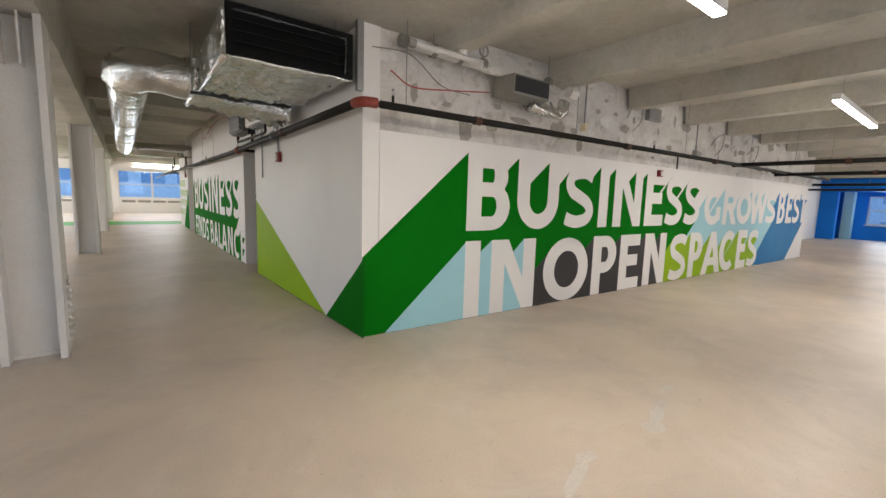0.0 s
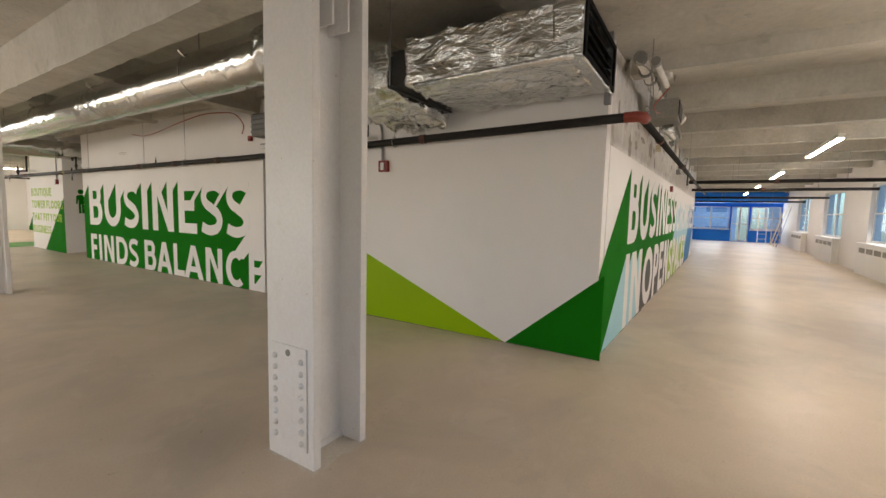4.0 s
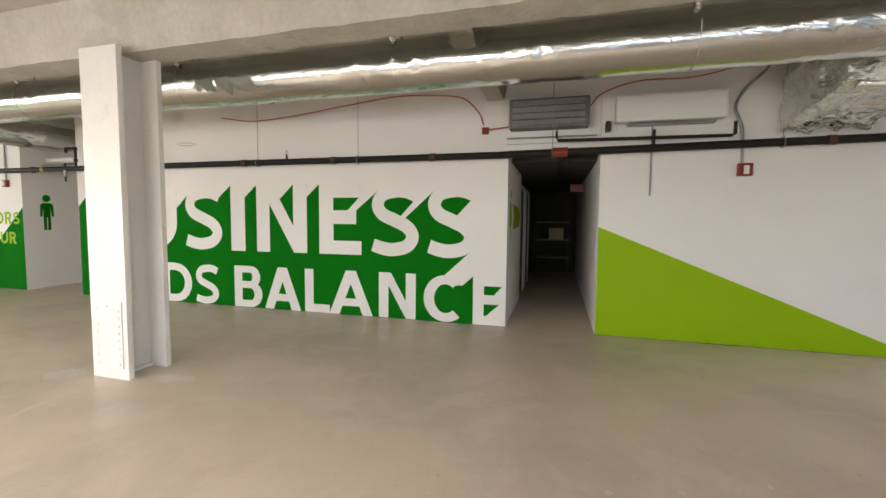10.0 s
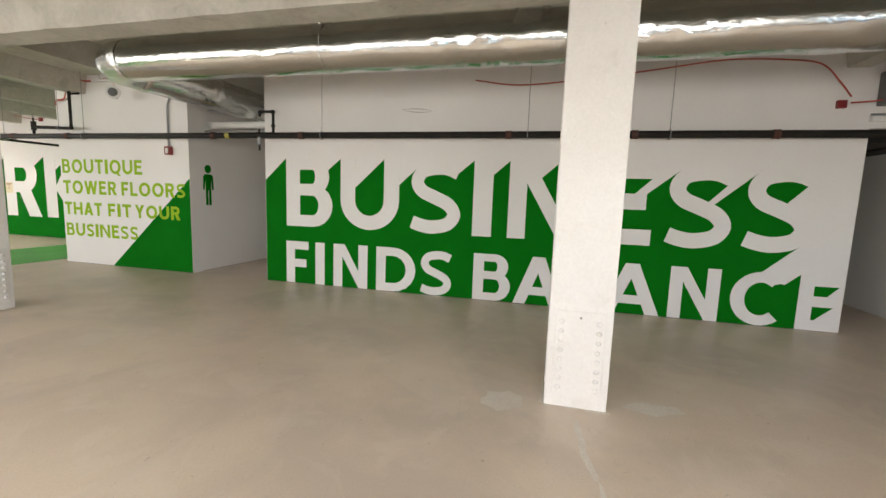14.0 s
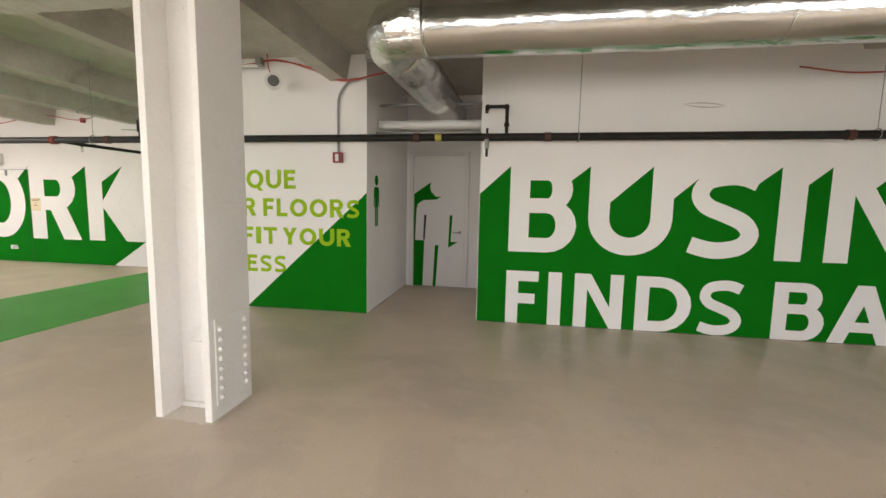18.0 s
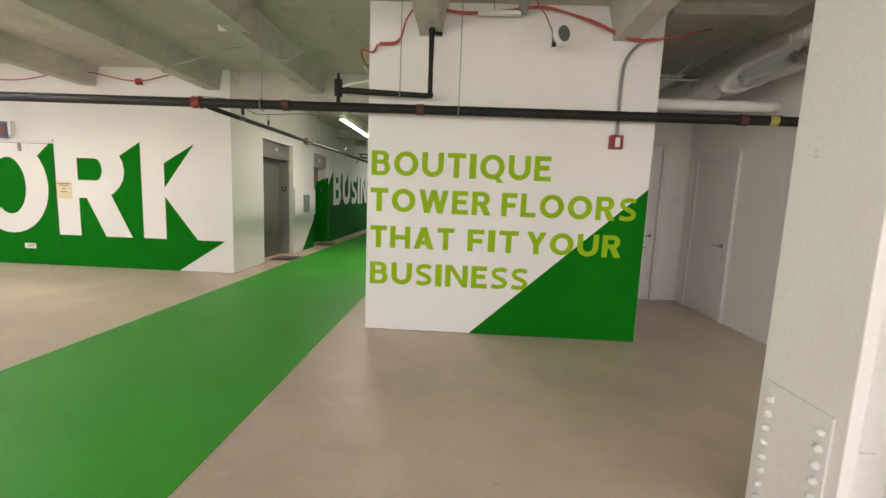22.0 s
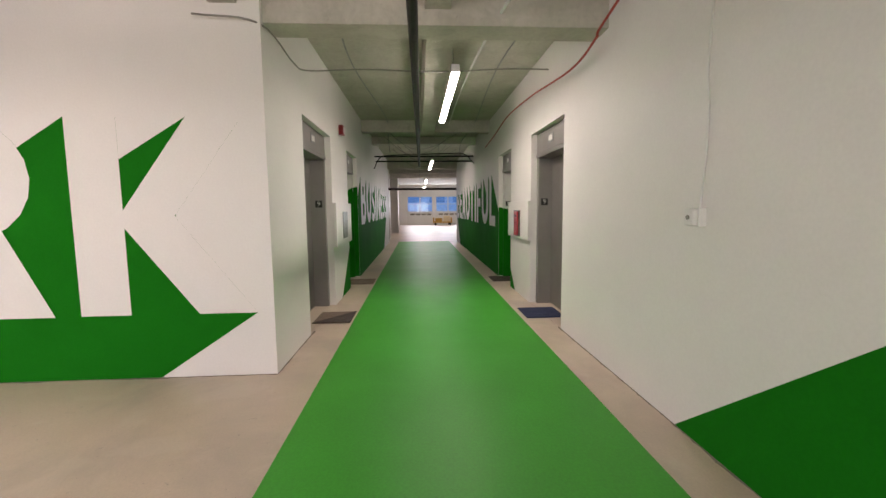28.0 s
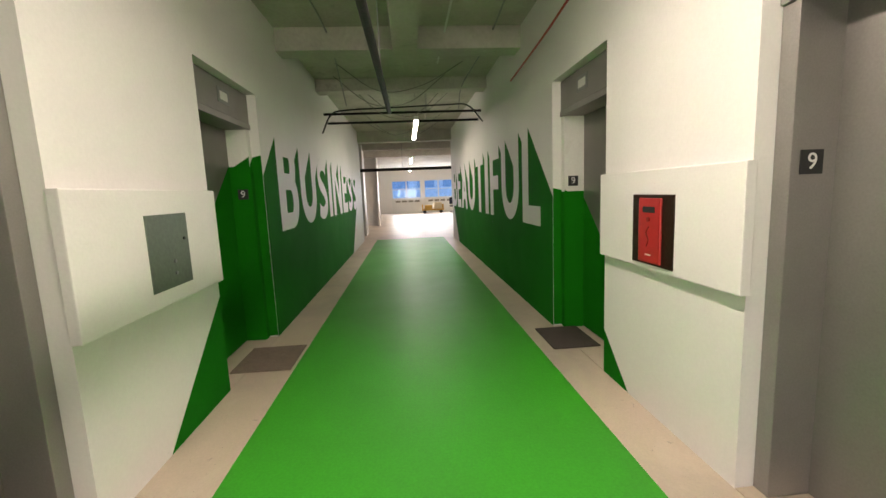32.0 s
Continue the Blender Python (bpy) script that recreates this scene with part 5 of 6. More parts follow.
low = thing("sprinkler_branch", "black iron branch line running down the corridor", "pipe", at=(PX, 23.87, 2.34))
part("pipe", tube([(PX, 23.86, pz(23)), (2.2, 23.86, 2.345), (10.35, 23.8, 2.38)], 0.026, 12), PIPE, low)
for x in (3.4, 7.2, 10.15):
    sprinkler(low, (x, 23.86 - (x - 2.2) * 0.0074, 2.385), 1)
for x in (5.4, 9.0):
    part("rod", cyl((x, 23.86 - (x - 2.2) * 0.0074, 2.36), (x, 23.86 - (x - 2.2) * 0.0074, SLAB), 0.005, 6), GALV, low)
side = thing("sprinkler_branch", "thin black iron branch above the hallway opening", "pipe", at=(PX, 8.0, 2.54))
part("pipe", tube([(PX, 8.95, 2.57), (PX, 8.93, 2.515), (PX, 7.0, 2.50), (PX, 6.97, 2.52), (PX, 6.97, 2.66)], 0.018, 12), PIPE, side)
part("riser", cyl((PX, 7.82, pz(7.8)), (PX, 7.82, 2.6), 0.018), PIPE, side)
part("hall_branch", tube([(PX, 8.9, pz(8.9)), (2.3, 8.88, 2.36), (5.0, 8.85, 2.3)], 0.03, 10), PIPE, side)
sprinkler(side, (PX, 8.95, 2.57), 1)
along = thing("sprinkler_pipe", "black iron sprinkler pipe along the long lettered wall", "pipe", at=(2.06, 3.58, PZ))
SP = lambda x, z: (x, 3.60 - (x - 2.0) * 0.0288, z)
part("pipe", cyl(SP(2.06, PZ), SP(18.0, PZ + 0.03), 0.038, 16), PIPE, along, smooth=True)
for x in (3.3, 6.4, 9.6, 13.0):
    part("coupling", collar(SP(x, PZ), (1, -0.0288, 0), PR), RUST, along, "rust-red grooved coupling")
for x in (2.35, 5.1, 8.3, 11.4):
    part("rod", cyl(SP(x, PZ), SP(x, SLAB), 0.005, 6), GALV, along)
sprinkler(along, SP(2.2, PZ + 0.04), 1)
part("drop", cyl(SP(8.05, PZ), SP(8.05, 2.2), 0.014, 8), PIPE, along)
sprinkler(along, SP(7.2, PZ + 0.04), 1)
for x, z in ((10.9, 2.47), (13.9, 2.43), (19.5, 2.4), (24.0, 2.38)):
    cr = thing("cross_pipe", "black iron pipe crossing the open floor under the joists", "pipe", "cross pipes", at=(x, 1, z))
    part("pipe", cyl((x, SOUTH_Y + 0.01, z), (x, 3.5 if x < 18 else 5.49, z), 0.045, 14), PIPE, cr, smooth=True)
    for y in (0.3, 2.4):
        part("rod", cyl((x, y, z), (x, y, SLAB), 0.005, 6), GALV, cr)
    part("coupling", collar((x, 1.6, z), (0, 1, 0), 0.056), RUST, cr)
cr = thing("cross_pipe", "black iron pipe crossing beyond the corridor's end", "pipe", "cross pipes", at=(20.0, 23, 2.32))
part("pipe", cyl((20.0, 18, 2.30), (20.0, 33.9, 2.34), 0.05, 14), PIPE, cr, smooth=True)
part("rod", cyl((20.0, 23.75, 2.3), (20.0, 23.75, SLAB), 0.006, 6), GALV, cr)

# ---- foil duct and fan-coil units ----
duct = thing("foil_duct", "round supply duct wrapped in shiny aluminium foil under the ceiling", "duct", at=(0.15, 12, 2.96))


def crease(p, freq):
    """Ridged noise: sharp folds between soft hollows, about -0.5 to 0.5."""
    return 0.5 - 2.2 * abs(noise.noise(p * freq))


def crumpled(points, r, sides=26, amp=0.02, freq=5.0, folds=0.0):
    """A foil-wrapped round duct with dents, and with sharp folds of that depth."""
    bm = add_tube(bmesh.new(), points, r, sides)
    mid = [Vector(p) for p in points]
    for i, v in enumerate(bm.verts):
        p = v.co.copy()
        v.co += Vector((noise.noise(p * freq), noise.noise(p * freq + Vector((7, 3, 1))), noise.noise(p * freq + Vector((2, 9, 5))))) * amp
        if folds:
            patch = max(0.0, min(1.0, 0.35 + 1.6 * noise.noise(p * 1.3 + Vector((4, 1, 8)))))
            v.co += (p - mid[i // sides]).normalized() * folds * patch * (crease(p, 7.0) + 0.5 * crease(p + Vector((3, 5, 2)), 17.0))
    return bm


DUCT_X, DUCT_Z, DUCT_R = 0.15, 2.96, 0.235
run = [(DUCT_X, 6.55 + i * 0.03, DUCT_Z) for i in range(int((18.02 - 6.55) / 0.03))]
part("run", crumpled(run, DUCT_R, 44, 0.006, 2.2, 0.010), FOIL_TAUT, duct, smooth=True)
part("end_elbow", crumpled(smooth_line([(DUCT_X, 17.98, DUCT_Z), (DUCT_X + 0.01, 18.12, DUCT_Z), (DUCT_X + 0.1, 18.28, DUCT_Z), (DUCT_X + 0.28, 18.33, DUCT_Z - 0.01), (0.6, 18.32, 2.95)], 9), 0.232, 40, 0.02, 5, 0.035), FOIL_MID, duct, smooth=True)
part("branch", crumpled([(0.5 + i * 0.05, 18.32 - 0.018 * i * 0.05 * 1.6, 2.955 + 0.004 * i * 0.05) for i in range(75)], 0.235, 40, 0.012, 4, 0.02), FOIL_TAUT, duct, smooth=True)
part("near_elbow", crumpled(smooth_line([(DUCT_X, 6.6, DUCT_Z), (DUCT_X + 0.01, 6.38, DUCT_Z), (DUCT_X + 0.1, 6.18, DUCT_Z - 0.01), (DUCT_X + 0.28, 6.1, DUCT_Z - 0.02), (0.6, 6.09, 2.93), (0.85, 6.09, 2.92)], 12), 0.245, 48, 0.025, 4, 0.05), FOIL_MID, duct, smooth=True)
for y in (7.9, 10.4, 12.9, 15.4):
    tag = part("strap", tube([(DUCT_X + math.cos(t) * 0.239, y, DUCT_Z + math.sin(t) * 0.239) for t in (2 * math.pi * i / 28 for i in range(29))], 0.004, 5), FOIL, duct, "foil tape band")
    part("rod", cyl((DUCT_X, y, DUCT_Z + 0.23), (DUCT_X, y, SLAB), 0.005, 6), GALV, duct)
    part("tape_end", crumpled([(DUCT_X - 0.16, y + 0.01, DUCT_Z + 0.17), (DUCT_X - 0.2, y + 0.03, DUCT_Z + 0.22)], 0.022, 8, 0.012, 30), FOIL, duct, "loose end of foil tape")


def crumpled_box(x0, x1, y0, y1, z0, z1, amp=0.025, cuts=9):
    bm = box(x0, x1, y0, y1, z0, z1)
    bmesh.ops.subdivide_edges(bm, edges=bm.edges[:], cuts=cuts, use_grid_fill=True)
    for v in bm.verts:
        p = v.co.copy()
        v.co += Vector((noise.noise(p * 4.5), noise.noise(p * 4.5 + Vector((7, 3, 1))), noise.noise(p * 4.5 + Vector((2, 9, 5))))) * amp
        if cuts > 20:
            q = Vector((p.x, p.y * 0.7, p.z * 1.4))
            k = crease(q, 5.0) + 0.55 * crease(q + Vector((3, 5, 2)), 12.0) + 0.3 * crease(q + Vector((8, 1, 4)), 26.0)
            v.co += Vector((noise.noise(q * 3.1), noise.noise(q * 3.1 + Vector((5, 0, 2))), 0.9)) * k * amp
    return bm


unit = thing("fan_coil_unit", "ceiling fan-coil unit wrapped in aluminium foil with an open black grille", "air conditioner", at=(1.32, 4.6, 2.75))
UX0, UX1, UY, UZ0, UZ1 = 0.765, 1.885, 3.88, 2.70, 3.11
part("casing", crumpled_box(UX0 + 0.01, UX1 - 0.01, UY + 0.10, 5.53, UZ0 - 0.01, UZ1, 0.028, 44), FOIL, unit, "crumpled foil casing", smooth=True)
rear = crumpled_box(UX0 - 0.01, UX1 + 0.02, 5.72, 6.52, 2.70, 3.12, 0.032, 40)
for v in rear.verts:
    low = max(0.0, (3.0 - v.co.z) / 0.3)
    v.co.z -= 0.15 * low * max(0.0, (v.co.x - UX0) / (UX1 - UX0))
part("rear_casing", rear, FOIL, unit, "crumpled foil casing", smooth=True)
part("connector", box(0.84, 1.8, 5.42, 5.76, 2.73, 3.06), DARK, unit, "dark canvas connector")
part("corner_flap", crumpled([(UX0 - 0.03, 6.46, 2.69), (UX0 - 0.02, 6.2, 2.68), (UX0 - 0.02, 5.85, 2.69)], 0.03, 10, 0.02, 12), FOIL, unit, "ragged foil edge", smooth=True)
part("corner_flap", crumpled([(UX0, UY + 0.05, UZ0 - 0.005), (UX0 - 0.005, 4.5, UZ0 - 0.01), (UX0, 5.4, UZ0 - 0.01)], 0.022, 10, 0.02, 12), FOIL, unit, "ragged foil edge", smooth=True)
gr = bmesh.new()
for q in ((UX0 - 0.005, UX0 + 0.05, UZ0 - 0.005, UZ1 + 0.005), (UX1 - 0.05, UX1 + 0.005, UZ0 - 0.005, UZ1 + 0.005), (UX0 + 0.05, UX1 - 0.05, UZ0 - 0.005, UZ0 + 0.03), (UX0 + 0.05, UX1 - 0.05, UZ1 - 0.035, UZ1 + 0.005)):
    add_box(gr, q[0], q[1], UY - 0.03, UY - 0.012, q[2], q[3])
part("grille_frame", gr, SOOT, unit, "black outlet frame")
collar_bm = bmesh.new()
for q in ((UX0 - 0.008, UX0 + 0.02, UZ0 - 0.008, UZ1 + 0.008), (UX1 - 0.02, UX1 + 0.008, UZ0 - 0.008, UZ1 + 0.008), (UX0 + 0.02, UX1 - 0.02, UZ0 - 0.008, UZ0 + 0.02), (UX0 + 0.02, UX1 - 0.02, UZ1 - 0.02, UZ1 + 0.008)):
    add_box(collar_bm, q[0], q[1], UY - 0.011, UY + 0.105, q[2], q[3])
part("outlet_collar", collar_bm, FOIL, unit, "foil taped collar")
part("outlet", box(UX0 + 0.045, UX1 - 0.045, UY + 0.055, UY + 0.07, UZ0 + 0.025, UZ1 - 0.03), SOOT, unit)
for i in range(3):
    z = UZ0 + 0.12 + 0.09 * i
    bm = box(UX0 + 0.05, UX1 - 0.05, UY, UY + 0.05, z, z + 0.006)
    bmesh.ops.rotate(bm, cent=(1.3, UY + 0.025, z), matrix=Matrix.Rotation(radians(25), 3, "X"), verts=bm.verts)
    part("slat", bm, SOOT, unit)
part("trim_foil", crumpled([(UX0 + 0.02 + i * 0.11, UY - 0.01, UZ0 - 0.015) for i in range(11)], 0.014, 8, 0.01, 14), FOIL, unit, "folded foil lip", smooth=True)
part("corner_foil", crumpled_box(UX0 - 0.02, UX0 - 0.008, UY, UY + 0.22, UZ0 + 0.1, UZ1 - 0.02, 0.02, 5), FOIL, unit, "torn foil flap", smooth=True)
part("bracket", tube([(0.70, 5.64, 2.685), (1.86, 5.66, 2.695)], 0.018, 8), BLACK, unit, "black support bar")
for x in (0.72, 1.84):
    part("rod", cyl((x, 5.65, 2.68), (x, 5.65, SLAB), 0.006, 6), GALV, unit)
for x, y in ((0.82, 4.1), (1.82, 4.1), (0.85, 6.3), (1.82, 6.3)):
    part("rod", cyl((x, y, 3.08), (x, y, SLAB), 0.006, 6), GALV, unit)
part("wall_bracket", box(W1 - 0.07, W1 - 0.002, 3.9, 3.96, 2.62, SLAB), GALV, unit)

gr = thing("louvre_unit", "grey galvanised fan unit with louvres above the hallway", "air conditioner", at=(1.95, 9.15, 2.9))
part("casing", box(1.86, WX - 0.002, 8.56, 9.56, 2.69, 3.065, 0.02), DULL, gr)
for i in range(4):
    z = 2.725 + i * 0.082
    bm = box(1.825, 1.858, 8.61, 9.51, z, z + 0.068, 0.004)
    bmesh.ops.rotate(bm, cent=(1.85, 9, z), matrix=Matrix.Rotation(radians(-18), 3, "Y"), verts=bm.verts)
    part("louvre", bm, DULL, gr)
wb = thing("split_unit", "long white air-handling box on the wall beside the louvred unit", "air conditioner", at=(1.95, 7.65, 2.95))
part("casing", box(1.84, W1 - 0.002, 7.05, 8.25, 2.71, 3.03, 0.03), PLASTIC, wb)
part("tray", box(1.90, W1 - 0.002, 7.15, 8.1, 2.675, 2.69, 0.004), GALV, wb)
part("bracket", box(1.9, W1 - 0.002, 8.3, 8.36, 2.62, 2.74, 0.006), BLACK, wb)
part("controller", box(W1 - 0.03, W1 - 0.002, 8.12, 8.2, 2.63, 2.70, 0.004), PLASTIC, wb)
part("drop_conduit", cyl((W1 - 0.02, 7.81, 1.82), (W1 - 0.02, 7.81, 2.74), 0.012, 8), GALV, wb)
tray = thing("conduit_shelf", "white surface conduit over the hallway opening", "conduit", at=(WX, 9.0, 2.6))
part("channel", box(WX - 0.06, WX - 0.002, 8.45, 9.6, 2.52, 2.575, 0.004), PLASTIC, tray)
part("conduit", cyl((WX - 0.03, 8.45, 2.6), (WX - 0.03, 9.6, 2.6), 0.012, 8), GALV, tray)
cond = thing("conduit", "grey metal conduit down to the fire alarm", "conduit", "alarm conduits", at=(W1, 6.83, 2.6))
part("tube", tube(smooth_line([(W1 - 0.025, 6.83, 2.2), (W1 - 0.025, 6.85, 2.6), (W1 - 0.03, 6.93, 2.85), (W1 - 0.04, 6.85, 3.05), (W1 - 0.1, 6.66, 3.25), (W1 - 0.2, 6.6, SLAB)], 6), 0.016, 8), GALV, cond)
cond = thing("conduit", "grey metal conduit down to the fire alarm", "conduit", "alarm conduits", at=(WX, 19.55, 2.6))
part("tube", tube(smooth_line([(WX - 0.025, 19.57, 2.2), (WX - 0.025, 19.57, 2.75), (WX - 0.03, 19.54, 2.95), (WX - 0.04, 19.42, 3.1), (WX - 0.06, 19.3, 3.14)], 6), 0.016, 8), GALV, cond)

sfan = thing("fan_coil_unit", "dark fan-coil box hung on insulated white pipes over the lettered wall", "air conditioner", at=(3.9, 3.6, 2.8))
SQ = lambda x, off, z: (x, 3.84 - (x - 2.0) * 0.0288 - off, z)
part("pipe", crumpled([SQ(2.36 + i * 0.09, 0.12, 3.14 - 0.0035 * i) for i in range(28)], 0.055, 12, 0.012, 9), RAW, sfan, "white insulated pipe")
part("pipe", crumpled([SQ(2.4 + i * 0.1, 0.27, 3.08) for i in range(10)], 0.032, 12, 0.008, 9), RAW, sfan, "white insulated pipe")
part("pipe_cap", cyl(SQ(2.34, 0.12, 3.14), SQ(2.42, 0.12, 3.14), 0.065, 14), GREYCABLE, sfan)
part("pipe_cap", cyl(SQ(2.34, 0.27, 3.08), SQ(2.42, 0.27, 3.08), 0.045, 14), GREYCABLE, sfan)
part("casing", box(3.72, 4.36, 3.42, 3.76, 2.80, 3.035, 0.01), GREYCABLE, sfan, "dirty dark grey box")
part("outlet", box(3.74, 4.34, 3.405, 3.4195, 2.83, 3.01), BLACK, sfan)
part("flex_duct", crumpled(smooth_line([SQ(4.2, 0.2, 2.74), SQ(4.5, 0.2, 2.72), SQ(4.8, 0.2, 2.74), SQ(4.9, 0.16, 2.9)], 8), 0.075, 16, 0.03, 9), FOIL, sfan, smooth=True)
part("valve", crumpled([SQ(4.8, 0.3, 3.0), SQ(4.95, 0.3, 2.99)], 0.07, 12, 0.02, 12), RAW, sfan, "plastered valve body")
part("valve", crumpled([SQ(3.0, 0.3, 3.08), SQ(3.02, 0.3, 3.26)], 0.06, 12, 0.02, 12), RAW, sfan, "plastered valve body")
part("valve_stem", tube(smooth_line([SQ(4.45, 0.3, 2.82), SQ(4.5, 0.34, 2.7), SQ(4.62, 0.34, 2.66)], 4), 0.018, 8), GREYCABLE, sfan)
part("hand_wheel", tube([SQ(3.25 + 0.06 * math.cos(t), 0.36, 3.17 + 0.06 * math.sin(t)) for t in (2 * math.pi * i / 14 for i in range(15))], 0.009, 6), GREYCABLE, sfan)
for x in (2.75, 3.1, 3.45, 4.6):
    part("clamp", collar(SQ(x, 0.12, 3.12), (1, -0.0288, 0), 0.066, 0.04), GREYCABLE, sfan)
    part("rod", cyl(SQ(x, 0.12, 3.14), SQ(x, 0.12, SLAB), 0.006, 6), GALV, sfan)

rp = thing("recess_pipes", "white insulated pipe and conduits crossing the washroom recess", "pipe", at=(2.6, 18.4, 2.7))
part("insulated_pipe", crumpled([(2.55, 17.66 + i * 0.1, 2.64) for i in range(16)], 0.06, 14, 0.01, 8), PLASTIC, rp, smooth=True)
part("conduit", cyl((2.45, 17.66, 2.52), (2.45, 19.18, 2.52), 0.018, 8), GALV, rp)
part("conduit", cyl((2.7, 17.66, 2.95), (2.7, 19.18, 2.95), 0.02, 8), GALV, rp)
part("cable", tube(sag((2.5, 19.15, 2.9), (2.4, 18.7, 3.05), 0.08), 0.007, 6), GREYCABLE, rp)

sp = thing("ceiling_speaker", "round white speaker dangling on its cable before the wall", "speaker", at=(1.69, 20.28, 3.04))
part("bezel", cyl((1.70, 20.28, 3.04), (1.675, 20.265, 3.04), 0.105, 28), PLASTIC, sp)
part("cone", cyl((1.6745, 20.2647, 3.04), (1.671, 20.2626, 3.04), 0.07, 24), DULL, sp, "grey speaker cone")
part("magnet", cyl((1.701, 20.2806, 3.04), (1.77, 20.322, 3.04), 0.05, 16), GREYCABLE, sp, "grey magnet behind the cone")
part("terminal", box(1.77, 1.80, 20.31, 20.35, 2.96, 3.03, 0.004), BLACK, sp, "dark cable terminal")
part("cord", tube([(1.785, 20.33, 3.03), (1.79, 20.36, 3.12), (1.82, 20.42, 3.26), (1.9, 20.48, 3.38), (1.93, 20.5, SLAB)], 0.006, 6), REDCABLE, sp, "thin red cord")
em = thing("tube_fixture", "short bare white fixture bracket hung under the ceiling", "lamp", at=(1.95, 20.95, 3.33))
part("tray", box(1.92, 1.98, 20.64, 21.06, 3.3, 3.335, 0.004), PLASTIC, em)
part("rod", cyl((1.95, 20.9, 3.33), (1.95, 20.9, SLAB), 0.005, 6), GALV, em)
part("shade", box(1.9, 2.0, 20.58, 20.66, 3.32, 3.42, 0.01), GREYCABLE, em)


# ---- cables ----
def cable(name, points, r, material, label, n=6):
    ob = thing(name, label, "cable", at=points[0])
    part("wire", tube(smooth_line(points, n), r, 6), material, ob)
    return ob


cable("red_cable", [(1.9, 9.9, 2.77), (1.98, 9.98, 2.95), (1.95, 10.2, 3.15), (1.9, 10.6, 3.2), (1.9, 11.2, 3.22), (1.85, 12.0, 3.12), (1.9, 12.8, 3.05), (1.95, 13.6, 3.02), (1.95, 14.2, 3.1)], 0.009, REDCABLE, "thin red alarm cable looping along the wall")
cable("red_cable", [(1.98, 9.85, 2.72), (1.98, 9.6, 2.74), (1.98, 9.5, 2.78)], 0.009, REDCABLE, "short red alarm cable to a box")
cable("red_cable", [(1.95, 8.55, 2.95), (1.95, 8.4, 3.1), (1.9, 8.0, 3.2), (1.9, 7.4, 3.2), (1.85, 6.9, 3.3), (1.8, 6.6, 3.42)], 0.008, REDCABLE, "thin red alarm cable above the white box")
for k in range(2):
    o = 0.015 * k
    cable("red_cable", [(2.03, 22.05, 3.02 + o), (2.02, 21.85, 3.05 + o), (2.0, 21.76, 3.28), (1.98, 21.6, 3.38 + o), (1.98, 21.2, 3.33 - o), (1.98, 20.75, 3.36), (1.98, 20.4, 3.40 - o), (2.0, 19.95, 3.28 + o), (2.0, 19.5, 3.11 + o), (2.0, 19.1, 3.16), (2.1, 18.7, 3.28)], 0.009, REDCABLE, "bundle of red alarm cables slung along the wall")
cable("red_cable", [(2.02, 22.06, 3.02), (2.05, 22.12, 2.95), (2.3, 22.3, 3.05), (2.6, 22.3, 2.98), (3.5, 22.26, 3.2), (4.6, 22.28, 2.97), (4.75, 22.28, 2.9), (5.4, 22.26, 2.85), (7.0, 22.24, 3.0), (8.5, 22.24, 3.05), (9.8, 22.23, 2.95), (11.2, 22.2, 2.9)], 0.011, REDCABLE, "red alarm cable along the corridor wall")
cable("red_cable", [(4.3, 30.2, 3.2), (4.4, 28.6, 3.12), (4.5, 27.6, 3.32), (4.55, 26.66, 3.2), (4.5, 26.0, 3.3)], 0.009, REDCABLE, "red alarm cable under the joists")
cable("grey_cable", [(4.4, 26.0, 3.3), (3.4, 25.3, 3.1), (3.2, 24.6, 3.2), (3.1, 24.1, 3.3), (2.9, 23.4, 3.12), (2.6, 22.8, 3.2), (2.3, 22.3, 3.15)], 0.008, GREYCABLE, "slack grey cable across the corridor mouth")
cable("grey_cable", [(4.6, 25.6, 3.0), (4.72, 25.12, 2.98), (5.4, 25.05, 2.9), (5.8, 25.0, 2.95), (5.9, 24.4, 3.0), (5.9, 23.6, 2.98), (6.0, 22.8, 3.05), (6.0, 22.3, 3.05)], 0.008, GREYCABLE, "slack grey cable across the corridor ceiling")
cable("grey_cable", [(13.3, CN - 0.02, 2.6), (13.2, 24.9, 2.9), (13.1, 24.6, 2.95), (13.1, 23.9, 2.97), (13.1, 22.9, 3.0), (13.1, 22.5, 2.98), (13.4, CS + 0.022, 2.75)], 0.014, BLACK, "thick black cable looped under the corridor ceiling")
cable("white_conduit", [(2.9, 22.4, 3.05), (3.6, 22.5, 3.08), (3.9, 22.9, 3.08), (4.6, 23.1, 3.1), (8.0, 23.1, 3.38), (12.0, 23.1, 3.38)], 0.014, PLASTIC, "white conduit along the corridor ceiling")
cable("red_cable", [(2.06, 3.4, 2.72), (2.4, 3.55, 2.66), (2.9, 3.6, 2.72), (3.5, 3.6, 2.8)], 0.007, REDCABLE, "thin red cable at the corner")
cable("grey_cable", [(2.02, 3.7, 3.0), (2.4, 3.6, 2.98), (2.8, 3.6, 2.75), (3.2, 3.6, 2.72)], 0.006, GREYCABLE, "thin grey cable at the corner")

